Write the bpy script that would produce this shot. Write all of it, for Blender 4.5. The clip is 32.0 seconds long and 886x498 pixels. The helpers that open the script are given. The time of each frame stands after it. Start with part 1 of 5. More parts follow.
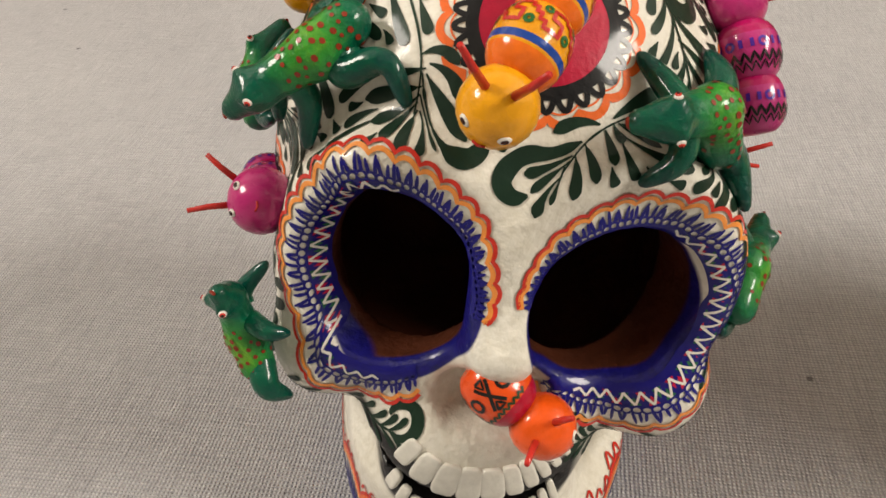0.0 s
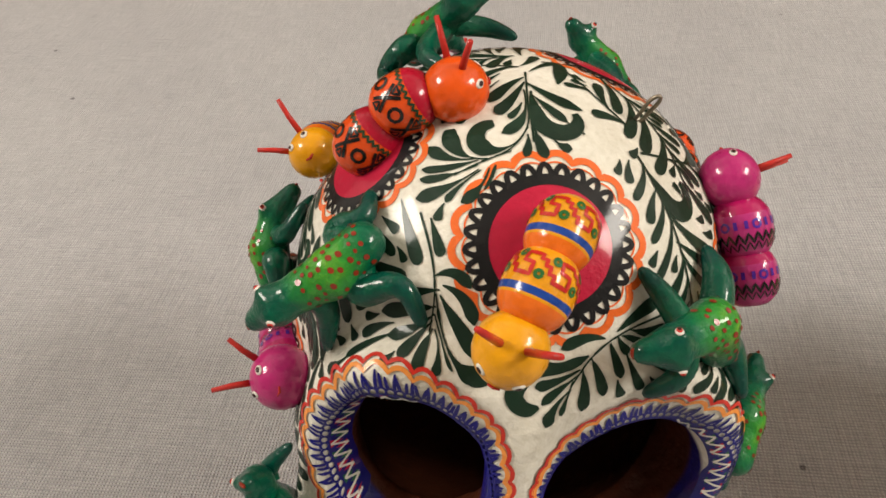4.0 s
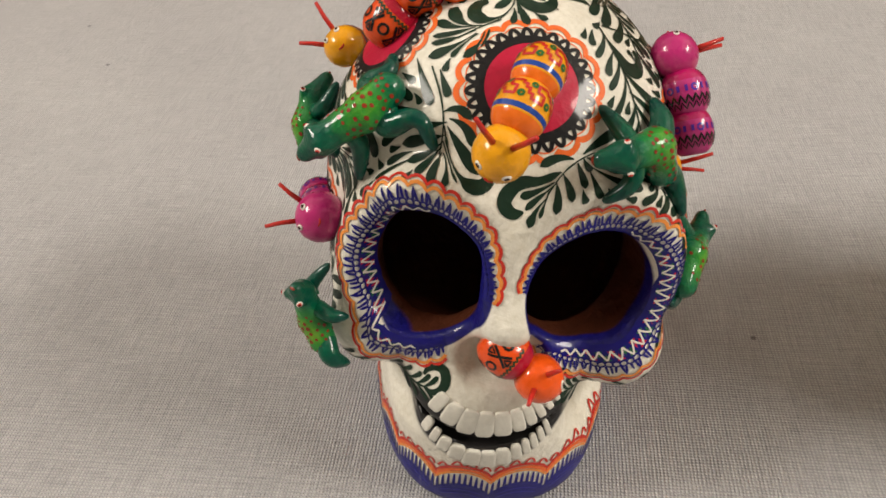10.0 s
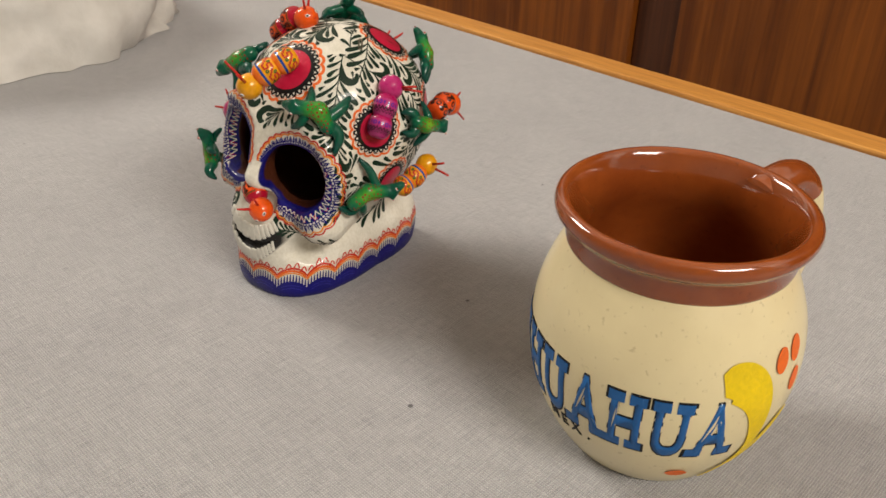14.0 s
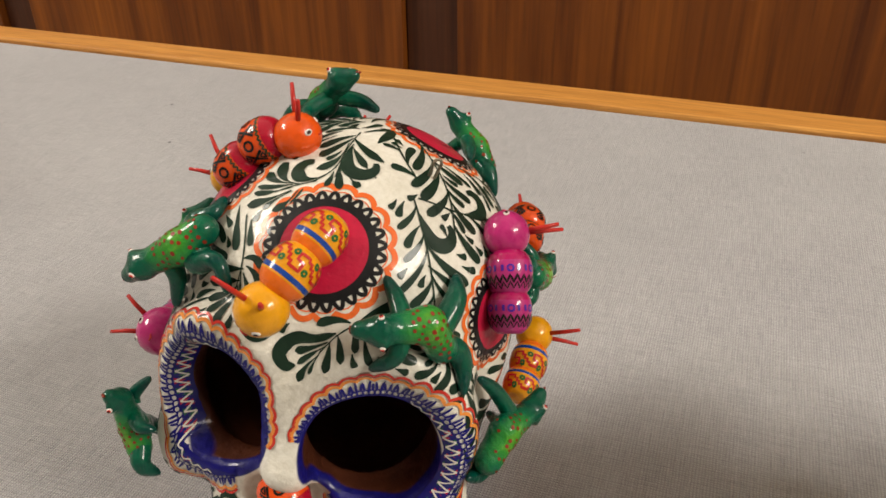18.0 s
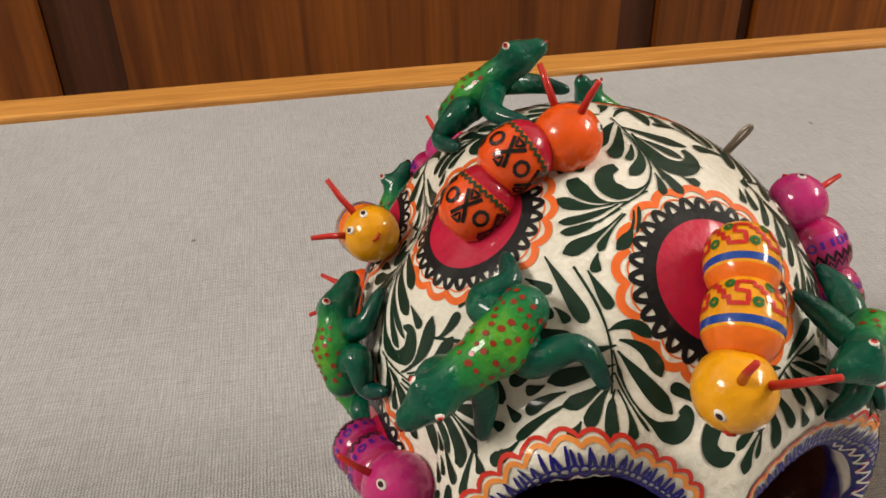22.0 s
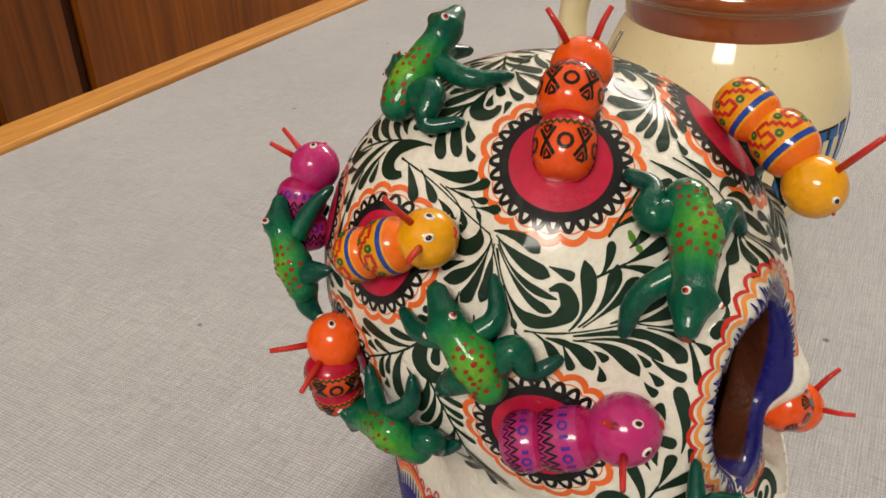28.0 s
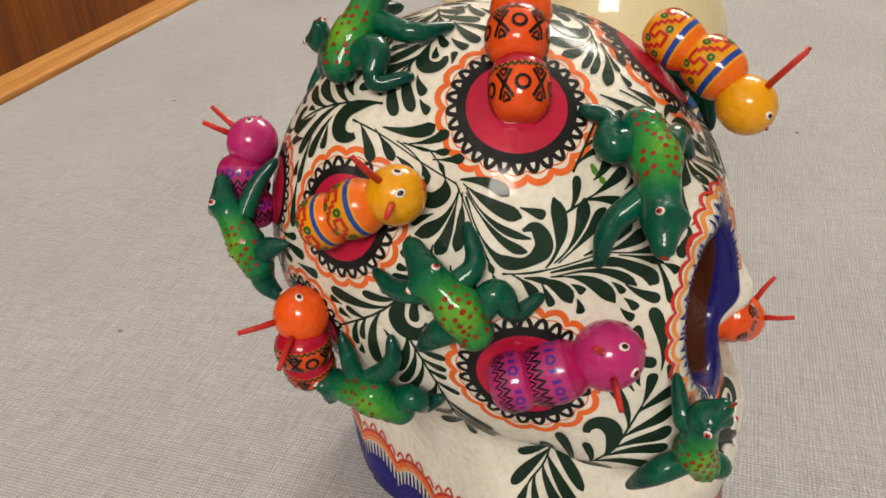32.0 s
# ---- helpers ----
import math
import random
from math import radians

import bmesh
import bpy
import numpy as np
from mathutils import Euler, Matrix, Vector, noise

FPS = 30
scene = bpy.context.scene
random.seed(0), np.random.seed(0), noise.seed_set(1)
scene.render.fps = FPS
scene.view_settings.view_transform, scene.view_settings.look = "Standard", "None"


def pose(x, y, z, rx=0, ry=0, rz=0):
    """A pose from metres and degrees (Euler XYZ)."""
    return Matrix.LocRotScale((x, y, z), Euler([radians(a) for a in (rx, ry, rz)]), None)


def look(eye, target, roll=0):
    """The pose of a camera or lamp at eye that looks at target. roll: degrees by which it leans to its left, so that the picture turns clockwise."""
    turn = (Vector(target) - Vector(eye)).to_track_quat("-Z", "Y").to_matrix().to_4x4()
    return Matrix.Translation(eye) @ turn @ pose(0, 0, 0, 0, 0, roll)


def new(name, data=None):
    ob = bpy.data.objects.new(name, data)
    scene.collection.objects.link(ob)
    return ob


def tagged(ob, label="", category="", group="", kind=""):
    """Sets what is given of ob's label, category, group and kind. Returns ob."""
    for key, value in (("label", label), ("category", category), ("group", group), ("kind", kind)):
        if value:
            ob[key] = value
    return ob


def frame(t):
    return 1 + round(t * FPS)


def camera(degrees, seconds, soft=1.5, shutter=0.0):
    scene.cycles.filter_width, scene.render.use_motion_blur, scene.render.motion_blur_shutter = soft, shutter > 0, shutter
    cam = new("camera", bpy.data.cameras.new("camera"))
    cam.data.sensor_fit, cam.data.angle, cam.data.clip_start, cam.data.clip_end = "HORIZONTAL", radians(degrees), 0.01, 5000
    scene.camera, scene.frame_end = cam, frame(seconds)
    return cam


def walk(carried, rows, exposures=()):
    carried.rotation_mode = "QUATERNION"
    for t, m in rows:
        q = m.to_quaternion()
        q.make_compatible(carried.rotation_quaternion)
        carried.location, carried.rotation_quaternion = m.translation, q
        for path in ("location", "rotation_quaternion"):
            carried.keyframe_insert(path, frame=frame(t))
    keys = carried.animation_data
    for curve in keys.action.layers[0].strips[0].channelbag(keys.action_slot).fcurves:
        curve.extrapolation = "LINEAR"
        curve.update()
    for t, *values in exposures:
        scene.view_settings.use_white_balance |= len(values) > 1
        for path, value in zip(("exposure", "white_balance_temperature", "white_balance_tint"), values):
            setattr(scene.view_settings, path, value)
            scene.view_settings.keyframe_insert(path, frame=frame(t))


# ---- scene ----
# Units: metres. A painted clay skull, about 13 cm high, on a cloth-covered table.
cam = camera(56.30, 32.0, soft=1.6)
PATH = [
    (0, 0.0044, -0.1516, 0.1637, 53.98, 1.79, 7.82),
    (0.5, 0.0059, -0.1525, 0.1649, 54.22, 2.15, 7.49),
    (1, 0.0069, -0.1541, 0.1665, 54.52, 2.36, 7.34),
    (1.5, 0.0070, -0.1535, 0.1682, 54.70, 2.56, 7.06),
    (2, 0.0040, -0.1528, 0.1802, 54.71, 2.74, 7.05),
    (2.5, 0.0034, -0.1545, 0.1955, 54.56, 2.72, 6.80),
    (3, -0.0003, -0.1524, 0.1993, 53.23, 3.00, 6.75),
    (3.5, 0.0003, -0.1450, 0.2015, 52.48, 2.86, 6.74),
    (4, -0.0002, -0.1327, 0.2016, 51.03, 2.84, 6.27),
    (4.5, -0.0000, -0.1285, 0.2075, 49.99, 2.80, 5.86),
    (6.5, -0.0022, -0.1347, 0.2133, 49.54, 3.14, 5.87),
    (7, -0.0012, -0.1498, 0.2156, 50.07, 3.25, 5.72),
    (7.5, -0.0032, -0.1666, 0.2073, 50.47, 3.30, 5.66),
    (8, -0.0060, -0.1740, 0.2002, 50.57, 3.29, 5.49),
    (8.5, -0.0075, -0.1749, 0.1957, 50.81, 3.17, 5.69),
    (9, -0.0108, -0.1787, 0.1916, 51.05, 3.04, 5.91),
    (9.5, -0.0104, -0.1840, 0.1909, 51.49, 2.89, 6.00),
    (10, 0.0040, -0.1890, 0.1985, 52.22, 2.91, 6.10),
    (10.5, 0.0192, -0.2043, 0.2125, 53.08, 2.47, 6.77),
    (11, 0.0453, -0.2099, 0.2235, 53.79, 1.34, 10.60),
    (11.5, 0.0924, -0.2250, 0.2421, 54.35, 0.50, 18.57),
    (12, 0.1473, -0.2536, 0.2549, 55.58, 0.30, 27.78),
    (12.5, 0.2107, -0.2513, 0.2647, 56.92, 0.91, 34.28),
    (13, 0.2556, -0.2465, 0.2589, 58.19, 0.56, 39.17),
    (13.5, 0.2907, -0.2444, 0.2488, 58.70, -0.79, 42.54),
    (14, 0.3102, -0.2433, 0.2456, 58.66, -1.15, 44.41),
    (14.5, 0.3133, -0.2402, 0.2443, 58.82, -1.40, 45.20),
    (16.5, 0.2808, -0.2417, 0.2490, 58.96, -2.17, 40.04),
    (17, 0.2094, -0.2111, 0.2259, 59.49, -1.86, 36.01),
    (17.5, 0.1463, -0.1815, 0.2169, 59.43, -0.25, 29.60),
    (18, 0.0819, -0.1675, 0.2132, 58.62, 0.78, 19.47),
    (18.5, 0.0299, -0.1453, 0.1998, 58.32, 1.39, 11.72),
    (19, 0.0043, -0.1331, 0.1963, 57.63, 1.97, 4.18),
    (19.5, -0.0199, -0.1280, 0.1915, 57.84, 1.91, -2.23),
    (20, -0.0401, -0.1150, 0.1939, 57.39, 1.70, -6.33),
    (20.5, -0.0460, -0.1187, 0.1914, 58.00, 1.53, -9.01),
    (21, -0.0537, -0.1193, 0.1888, 57.82, 1.23, -10.45),
    (21.5, -0.0555, -0.1225, 0.1888, 57.91, 1.31, -10.58),
    (22, -0.0593, -0.1237, 0.1898, 57.90, 1.04, -10.83),
    (22.5, -0.0612, -0.1248, 0.1871, 58.24, 0.94, -10.73),
    (23, -0.0616, -0.1220, 0.1863, 58.27, 1.05, -10.59),
    (23.5, -0.0652, -0.1226, 0.1871, 58.25, 1.61, -11.23),
    (24, -0.0668, -0.1230, 0.1974, 58.87, 2.52, -12.42),
    (24.5, -0.0811, -0.1265, 0.1964, 58.57, 2.28, -15.12),
    (26.5, -0.1498, -0.0587, 0.1851, 59.29, 0.40, -54.69),
    (27, -0.1595, -0.0503, 0.1819, 59.67, 0.42, -58.05),
    (27.5, -0.1593, -0.0507, 0.1817, 59.70, 0.83, -59.91),
    (28, -0.1598, -0.0506, 0.1807, 59.58, 1.19, -61.88),
    (28.5, -0.1603, -0.0439, 0.1813, 59.28, 1.22, -64.72),
    (29, -0.1583, -0.0386, 0.1822, 59.40, 1.55, -67.46),
    (29.5, -0.1602, -0.0324, 0.1835, 59.89, 1.81, -69.64),
    (30, -0.1580, -0.0343, 0.1817, 59.72, 2.01, -71.03),
    (30.5, -0.1623, -0.0354, 0.1791, 59.31, 2.27, -71.84),
    (31, -0.1662, -0.0355, 0.1783, 58.80, 2.55, -72.30),
    (31.5, -0.1656, -0.0365, 0.1778, 58.19, 2.84, -72.66),
    (32, -0.1687, -0.0362, 0.1774, 57.77, 2.99, -72.79),
]
walk(cam, [(t, pose(x, y, z, rx, ry, rz)) for t, x, y, z, rx, ry, rz in PATH], [(0, 0.08), (3, 0.0), (9.5, 0.0), (12.5, -0.03), (14, -0.14), (17, -0.03), (20, -0.12), (32, -0.09)])

# ---- light: a room with soft ceiling lamps ----
world = bpy.data.worlds.new("room_air")
scene.world = world
world.use_nodes = True
wbg = world.node_tree.nodes["Background"]
wbg.inputs[0].default_value = (1.0, 0.93, 0.85, 1)
wbg.inputs[1].default_value = 0.40


def area_lamp(name, eye, target, sx, sy, watts, color):
    data = bpy.data.lights.new(name, "AREA")
    data.shape, data.size, data.size_y, data.energy, data.color = "RECTANGLE", sx, sy, watts, color
    ob = new(name, data)
    ob.matrix_world = look(eye, target)
    return ob


WARM = (1.0, 0.92, 0.82)
area_lamp("ceiling_lamp", (-2.25, -0.42, 1.95), (0, 0, 0.1), 1.0, 0.6, 68, WARM)
area_lamp("ceiling_lamp", (2.5, -0.4, 2.0), (0, 0, 0.1), 1.3, 0.6, 82, WARM)


# ---- materials ----
def material(name):
    m = bpy.data.materials.new(name)
    m.use_nodes = True
    nt = m.node_tree
    return m, nt, nt.nodes["Principled BSDF"]


def node(nt, kind, **sets):
    n = nt.nodes.new(kind)
    for k, v in sets.items():
        if k in n.inputs:
            n.inputs[k].default_value = v
        elif k == "operation":
            n.operation = v
        elif k == "attribute_name":
            n.attribute_name = v
    return n


def rgb(r, g, b):
    return (r, g, b, 1.0)


def noise_tex(nt, scale, detail=4.0, rough=0.55, coords="Object"):
    tc = nt.nodes.new("ShaderNodeTexCoord")
    n = node(nt, "ShaderNodeTexNoise", Scale=scale, Detail=detail, Roughness=rough)
    nt.links.new(tc.outputs[coords], n.inputs["Vector"])
    return n


def ramp(nt, fac, stops):
    r = nt.nodes.new("ShaderNodeValToRGB")
    el = r.color_ramp.elements
    while len(el) < len(stops):
        el.new(0.5)
    for e, (p, c) in zip(el, stops):
        e.position, e.color = p, c
    nt.links.new(fac, r.inputs["Fac"])
    return r


def mix(nt, fac, a, b, blend="MIX"):
    m = nt.nodes.new("ShaderNodeMix")
    m.data_type, m.blend_type = "RGBA", blend
    for sock, v in ((m.inputs["Factor"], fac), (m.inputs[6], a), (m.inputs[7], b)):
        if hasattr(v, "is_output"):
            nt.links.new(v, sock)
        else:
            sock.default_value = v
    return m.outputs[2]


def bump(nt, bsdf, height, strength, distance):
    b = node(nt, "ShaderNodeBump", Strength=strength, Distance=distance)
    nt.links.new(height, b.inputs["Height"])
    nt.links.new(b.outputs["Normal"], bsdf.inputs["Normal"])
    return b


def paint(name, color, dark=0.8, rough=0.22, coat=0.5, scale=180.0, relief=0.00015):
    """Glossy hand-brushed enamel: two scales of tone, faint brush relief, clear varnish."""
    m, nt, p = material(name)
    big, fine = noise_tex(nt, scale * 0.35, 3), noise_tex(nt, scale * 3, 3)
    d = tuple(c * dark for c in color)
    base = ramp(nt, big.outputs["Fac"], [(0.3, rgb(*d)), (0.7, rgb(*color))]).outputs["Color"]
    tone = ramp(nt, fine.outputs["Fac"], [(0.3, rgb(0.88, 0.88, 0.88)), (0.7, rgb(1, 1, 1))]).outputs["Color"]
    nt.links.new(mix(nt, 1.0, base, tone, "MULTIPLY"), p.inputs["Base Color"])
    rr = node(nt, "ShaderNodeMapRange", **{"To Min": rough * 1.4, "To Max": rough * 2.2})
    nt.links.new(fine.outputs["Fac"], rr.inputs["Value"])
    nt.links.new(rr.outputs["Result"], p.inputs["Roughness"])
    p.inputs["Coat Weight"].default_value = coat * 0.8
    p.inputs["Coat Roughness"].default_value = 0.09
    p.inputs["Specular IOR Level"].default_value = 0.12
    high = mix(nt, 0.4, big.outputs["Fac"], fine.outputs["Fac"])
    bump(nt, p, high, 0.7, relief * 5)
    return m


GREEN_LEAF = paint("green_leaf_paint", (0.010, 0.034, 0.018), 0.55, 0.3, 0.35)
RED_LINE = paint("red_line_paint", (0.62, 0.035, 0.02), 0.8)
ORANGE_LINE = paint("orange_line_paint", (0.85, 0.16, 0.03), 0.8)
AMBER_LINE = paint("amber_line_paint", (0.85, 0.30, 0.06), 0.85)
BLACK_LINE = paint("black_line_paint", (0.008, 0.008, 0.009), 0.7, 0.3)
BLUE_LINE = paint("blue_line_paint", (0.009, 0.0075, 0.19), 0.65)
WHITE_LINE = paint("white_line_paint", (0.78, 0.75, 0.68), 0.9)
RED_DISC = paint("red_disc_paint", (0.52, 0.012, 0.05), 0.75)


# ---- the skull's form, in centimetres of its own leaning frame: x right, y back, z up ----
HEAD = pose(-0.9, 0.6, 0, 0, 0, 9.0) @ pose(0, 0, 8, 0, 7.6, 0) @ pose(0, 0, -8)
HEAD_INV = HEAD.inverted()
HM = np.array(HEAD)
# each eye socket: centre, then half width and half height of the hole
EYES = {-1: ((-1.79, -4.45, 7.30), 1.40, 1.62), 1: ((1.77, -4.45, 7.14), 1.57, 1.58)}
CROWN = np.array((0.0, 0.0, 8.25))
CROWN_R = np.array((4.62, 4.85, 4.7))


def superell(p, c, r, power):
    q = np.abs((p - np.array(c)) / np.array(r))
    return ((q**power).sum(-1) ** (1.0 / power) - 1.0) * min(r)


def smooth_or(a, b, k):
    h = np.clip(0.5 + 0.5 * (b - a) / k, 0, 1)
    return b * (1 - h) + a * h - k * h * (1 - h)


def smooth_cut(a, b, k):
    return -smooth_or(-a, b, k)


def capsule(p, a, b, ra, rb):
    a, b = np.array(a, float), np.array(b, float)
    t = np.clip(((p - a) @ (b - a)) / ((b - a) @ (b - a)), 0, 1)[..., None]
    return np.linalg.norm(p - a - t * (b - a), axis=-1) - (ra + (rb - ra) * t[..., 0])


def eye_axes(side):
    """Centre, right, up and outward axis of an eye socket; side -1 or 1."""
    out = np.array((0.22 * side, -1.0, 0.06))
    out /= np.linalg.norm(out)
    right = np.cross(out, (0, 0, 1.0))
    right = -right / np.linalg.norm(right)
    up = np.cross(right, -out) * -1.0
    if up[2] < 0:
        up = -up
    if right[0] < 0:
        right = -right
    return np.array(EYES[side][0]), right, up, out


def hollow(p):
    a = superell(p, (0, 0.1, 8.1), (3.85, 4.0, 3.85), 2.2)
    return smooth_or(a, superell(p, (0, -1.3, 6.4), (3.4, 2.9, 2.6), 2.6), 0.8)


def mouth_line(x):
    return 3.00 + 0.24 * (x + 0.28) ** 2


def skull_form(p, sockets=True):
    x, y, z = p[..., 0], p[..., 1], p[..., 2]
    q = p * np.where(y[..., None] > 0, np.array((1.0, 0.95, 1.0)), 1.0)
    d = superell(q, CROWN + np.array((0.12, 0, 0)), CROWN_R - np.array((0.12, 0, 0)), 2.03)
    d = smooth_or(d, superell(p, (0, -2.0, 6.75), (4.3, 3.0, 2.95), 3.0), 0.7)
    pj = np.stack([x - 0.35 - np.where(x > 0, 0.13, 0.2) * np.clip(y, 0, 5), y, z], -1)
    pj[..., 0] *= np.where(pj[..., 0] < 0, 1.08, 1.0)
    jaw = superell(pj, (0, -0.45, 1.2), (3.5, 5.3, 3.4), 2.55)
    jaw = smooth_cut(jaw, 3.25 + 0.373 * x - 0.921 * y + 0.115 * z, 0.4)
    jaw = smooth_cut(jaw, 2.12 + 0.76 * x - 0.65 * y, 0.4)
    d = smooth_or(d, jaw, 0.5 + 0.9 * np.clip((y + 3.5) / 3.0, 0, 1))
    d = smooth_or(d, superell(p, (0, -2.8, 3.5), (2.6, 3.05, 2.4), 2.6), 0.5)
    d = smooth_or(d, capsule(p, (0, -4.6, 8.3), (0, -5.2, 6.55), 0.32, 0.68), 0.45)
    for s in (-1, 1):
        c, right, up, out = eye_axes(s)
        _, wide, tall = EYES[s]
        u, v, w = (p - c) @ right, (p - c) @ up, (p - c) @ out
        u0, v0 = u + 0.08 * s, v - 0.20
        reach = np.hypot(u0 * 1.05, v0 * 0.95)
        ring = np.hypot(reach - (2.0 if s < 0 else 2.28), w + (0.08 if s < 0 else -0.05)) - (0.22 + 0.13 * np.clip(1 + 1.2 * u0 * s / np.maximum(reach, 0.5), 0, 2.2))
        d = smooth_or(d, ring, 0.5)
        grow = np.clip(w + 0.62, 0, 1.2) * (0.9 if s < 0 else 0.12)
        lip = np.sqrt(((u * s - 0.55 * grow) / (wide + 0.50 * grow)) ** 2 + (v / (tall + 0.10 * grow)) ** 2)
        d = smooth_or(d, capsule(p, (3.16 * s, -3.8 - 0.2 * s, 4.97), (3.0 * s, -2.5, 4.9), 1.12 + 0.10 * s, 0.95), 0.45)
        if s < 0:
            slant = 5.62 - 0.13 * (z - 5.6) + 0.8 * np.clip(z - 9.0, 0, 2)
            d = smooth_cut(d, slant + 0.62 * x + 0.785 * y, 0.3)
        if sockets:
            d = smooth_cut(d, np.maximum((lip - 1.0) * 1.3, -w - 4.5), 0.24)
        d = smooth_cut(d, superell(p, (5.35 * s, -2.6, 8.1), (1.3, 1.2, 1.5), 2.0), 0.5)
        d = smooth_cut(d, superell(p, (0.38 * s, -5.6, 5.35), (0.8, 1.0, 0.62), 2.2), 0.12)
        d = smooth_cut(d, superell(p, (3.3 * s, -4.6, 3.15), (1.3, 1.2, 0.75), 2.2), 0.4)
    d = smooth_cut(d, superell(p, (-4.75, 1.6, 11.15), (1.7, 1.7, 1.7), 2.0), 0.6)
    if sockets:
        d = np.maximum(d, -hollow(p))
    slit = np.abs(z - mouth_line(x) + 0.08) - 0.27 * np.clip(1.15 - np.abs(x + 0.3) / 1.8, 0, 1)
    mouth = np.maximum(np.maximum(slit, np.abs(x + 0.3) - 1.75), np.maximum(y + 3.0, -0.3 - d))
    d = smooth_cut(d, mouth, 0.08)
    return np.maximum(d, 0.0 - (HM[2, 0] * x + HM[2, 1] * y + HM[2, 2] * z + HM[2, 3]))


def surface_net(field, low, high, step):
    """A closed mesh on the zero level of a field: one vertex in each cell that the level crosses."""
    axes = [np.arange(a, b + step, step) for a, b in zip(low, high)]
    grid = np.stack(np.meshgrid(*axes, indexing="ij"), -1)
    v = np.concatenate([field(g) for g in np.array_split(grid, 12)])
    n = np.array(v.shape)
    ins = v < 0
    total, count = np.zeros((*(n - 1), 3)), np.zeros(n - 1)
    corner = [(i, j, k) for i in (0, 1) for j in (0, 1) for k in (0, 1)]
    cut = lambda arr, c: arr[c[0] : n[0] - 1 + c[0], c[1] : n[1] - 1 + c[1], c[2] : n[2] - 1 + c[2]]
    for a in corner:
        for ax in range(3):
            if a[ax]:
                continue
            b = tuple(1 if q == ax else a[q] for q in range(3))
            va, vb = cut(v, a), cut(v, b)
            hit = (va < 0) != (vb < 0)
            t = np.where(hit, va / np.where(hit, va - vb, 1), 0)
            for q in range(3):
                total[..., q] += np.where(hit, a[q] + (t if q == ax else 0), 0)
            count += hit
    live = count > 0
    index = -np.ones(n - 1, int)
    index[live] = np.arange(live.sum())
    cells = np.argwhere(live)
    verts = np.array(low) + step * (cells + total[live] / count[live][:, None])
    faces = []
    for ax in range(3):
        o1, o2 = [q for q in range(3) if q != ax]
        sl = [slice(1, n[q] - 1) for q in range(3)]
        sl[ax] = slice(0, n[ax] - 1)
        lo, hi = ins[tuple(sl)], None
        sh = list(sl)
        sh[ax] = slice(1, n[ax])
        hi = ins[tuple(sh)]
        for flip in (False, True):
            at = np.argwhere((lo & ~hi) if not flip else (~lo & hi))
            off = np.array([1 if q != ax else 0 for q in range(3)])
            base = at + off
            quad = []
            for da, db in ((0, 0), (1, 0), (1, 1), (0, 1)):
                c = base.copy()
                c[:, o1] -= da
                c[:, o2] -= db
                quad.append(index[tuple(c.T)])
            quad = np.stack(quad, 1)
            if flip == (ax != 1):
                quad = quad[:, ::-1]
            faces.append(quad)
    faces = np.concatenate(faces)
    return verts, faces[(faces >= 0).all(1)]


# ---- building helpers ----
def mesh_from(verts, faces, smooth=True, name="mesh"):
    me = bpy.data.meshes.new(name)
    me.from_pydata([tuple(v) for v in verts], [], [tuple(int(i) for i in f) for f in faces])
    if smooth:
        me.polygons.foreach_set("use_smooth", [True] * len(me.polygons))
    me.update()
    return me


def obj(name, me, mat=None, parent=None, label="", category="", kind="", group=""):
    ob = new(name, me)
    if mat is not None:
        if len(me.materials) == 0:
            me.materials.append(mat)
    if parent is not None:
        ob.parent = parent
    return tagged(ob, label, category, group, kind)


def box_mesh(x0, x1, y0, y1, z0, z1, bevel=0.0, seg=2):
    bm = bmesh.new()
    bmesh.ops.create_cube(bm, size=1.0)
    for v in bm.verts:
        v.co = ((x0 + x1) / 2 + v.co.x * (x1 - x0), (y0 + y1) / 2 + v.co.y * (y1 - y0), (z0 + z1) / 2 + v.co.z * (z1 - z0))
    if bevel > 0:
        bmesh.ops.bevel(bm, geom=list(bm.edges), offset=bevel, segments=seg, affect="EDGES", profile=0.5)
    me = bpy.data.meshes.new("box")
    bm.to_mesh(me)
    bm.free()
    return me


def lathe(profile, n=64, smooth=True, wobble=0.0):
    """Turns a list of (radius, height) about z; ends at radius 0 close."""
    verts, faces = [], []
    for r, z in profile:
        for k in range(n):
            a = 2 * math.pi * k / n
            rr = r * (1 + wobble * noise.noise((math.cos(a) * 1.3, math.sin(a) * 1.3, z * 30)))
            verts.append((rr * math.cos(a), rr * math.sin(a), z))
    for i in range(len(profile) - 1):
        for k in range(n):
            a, b = i * n + k, i * n + (k + 1) % n
            faces.append((a, b, b + n, a + n))
    return verts, faces


def rounded(points, cuts=3):
    """Chaikin-smoothed open profile."""
    for _ in range(cuts):
        out = [points[0]]
        for a, b in zip(points, points[1:]):
            out += [tuple(0.75 * p + 0.25 * q for p, q in zip(a, b)), tuple(0.25 * p + 0.75 * q for p, q in zip(a, b))]
        points = out + [points[-1]]
    return points


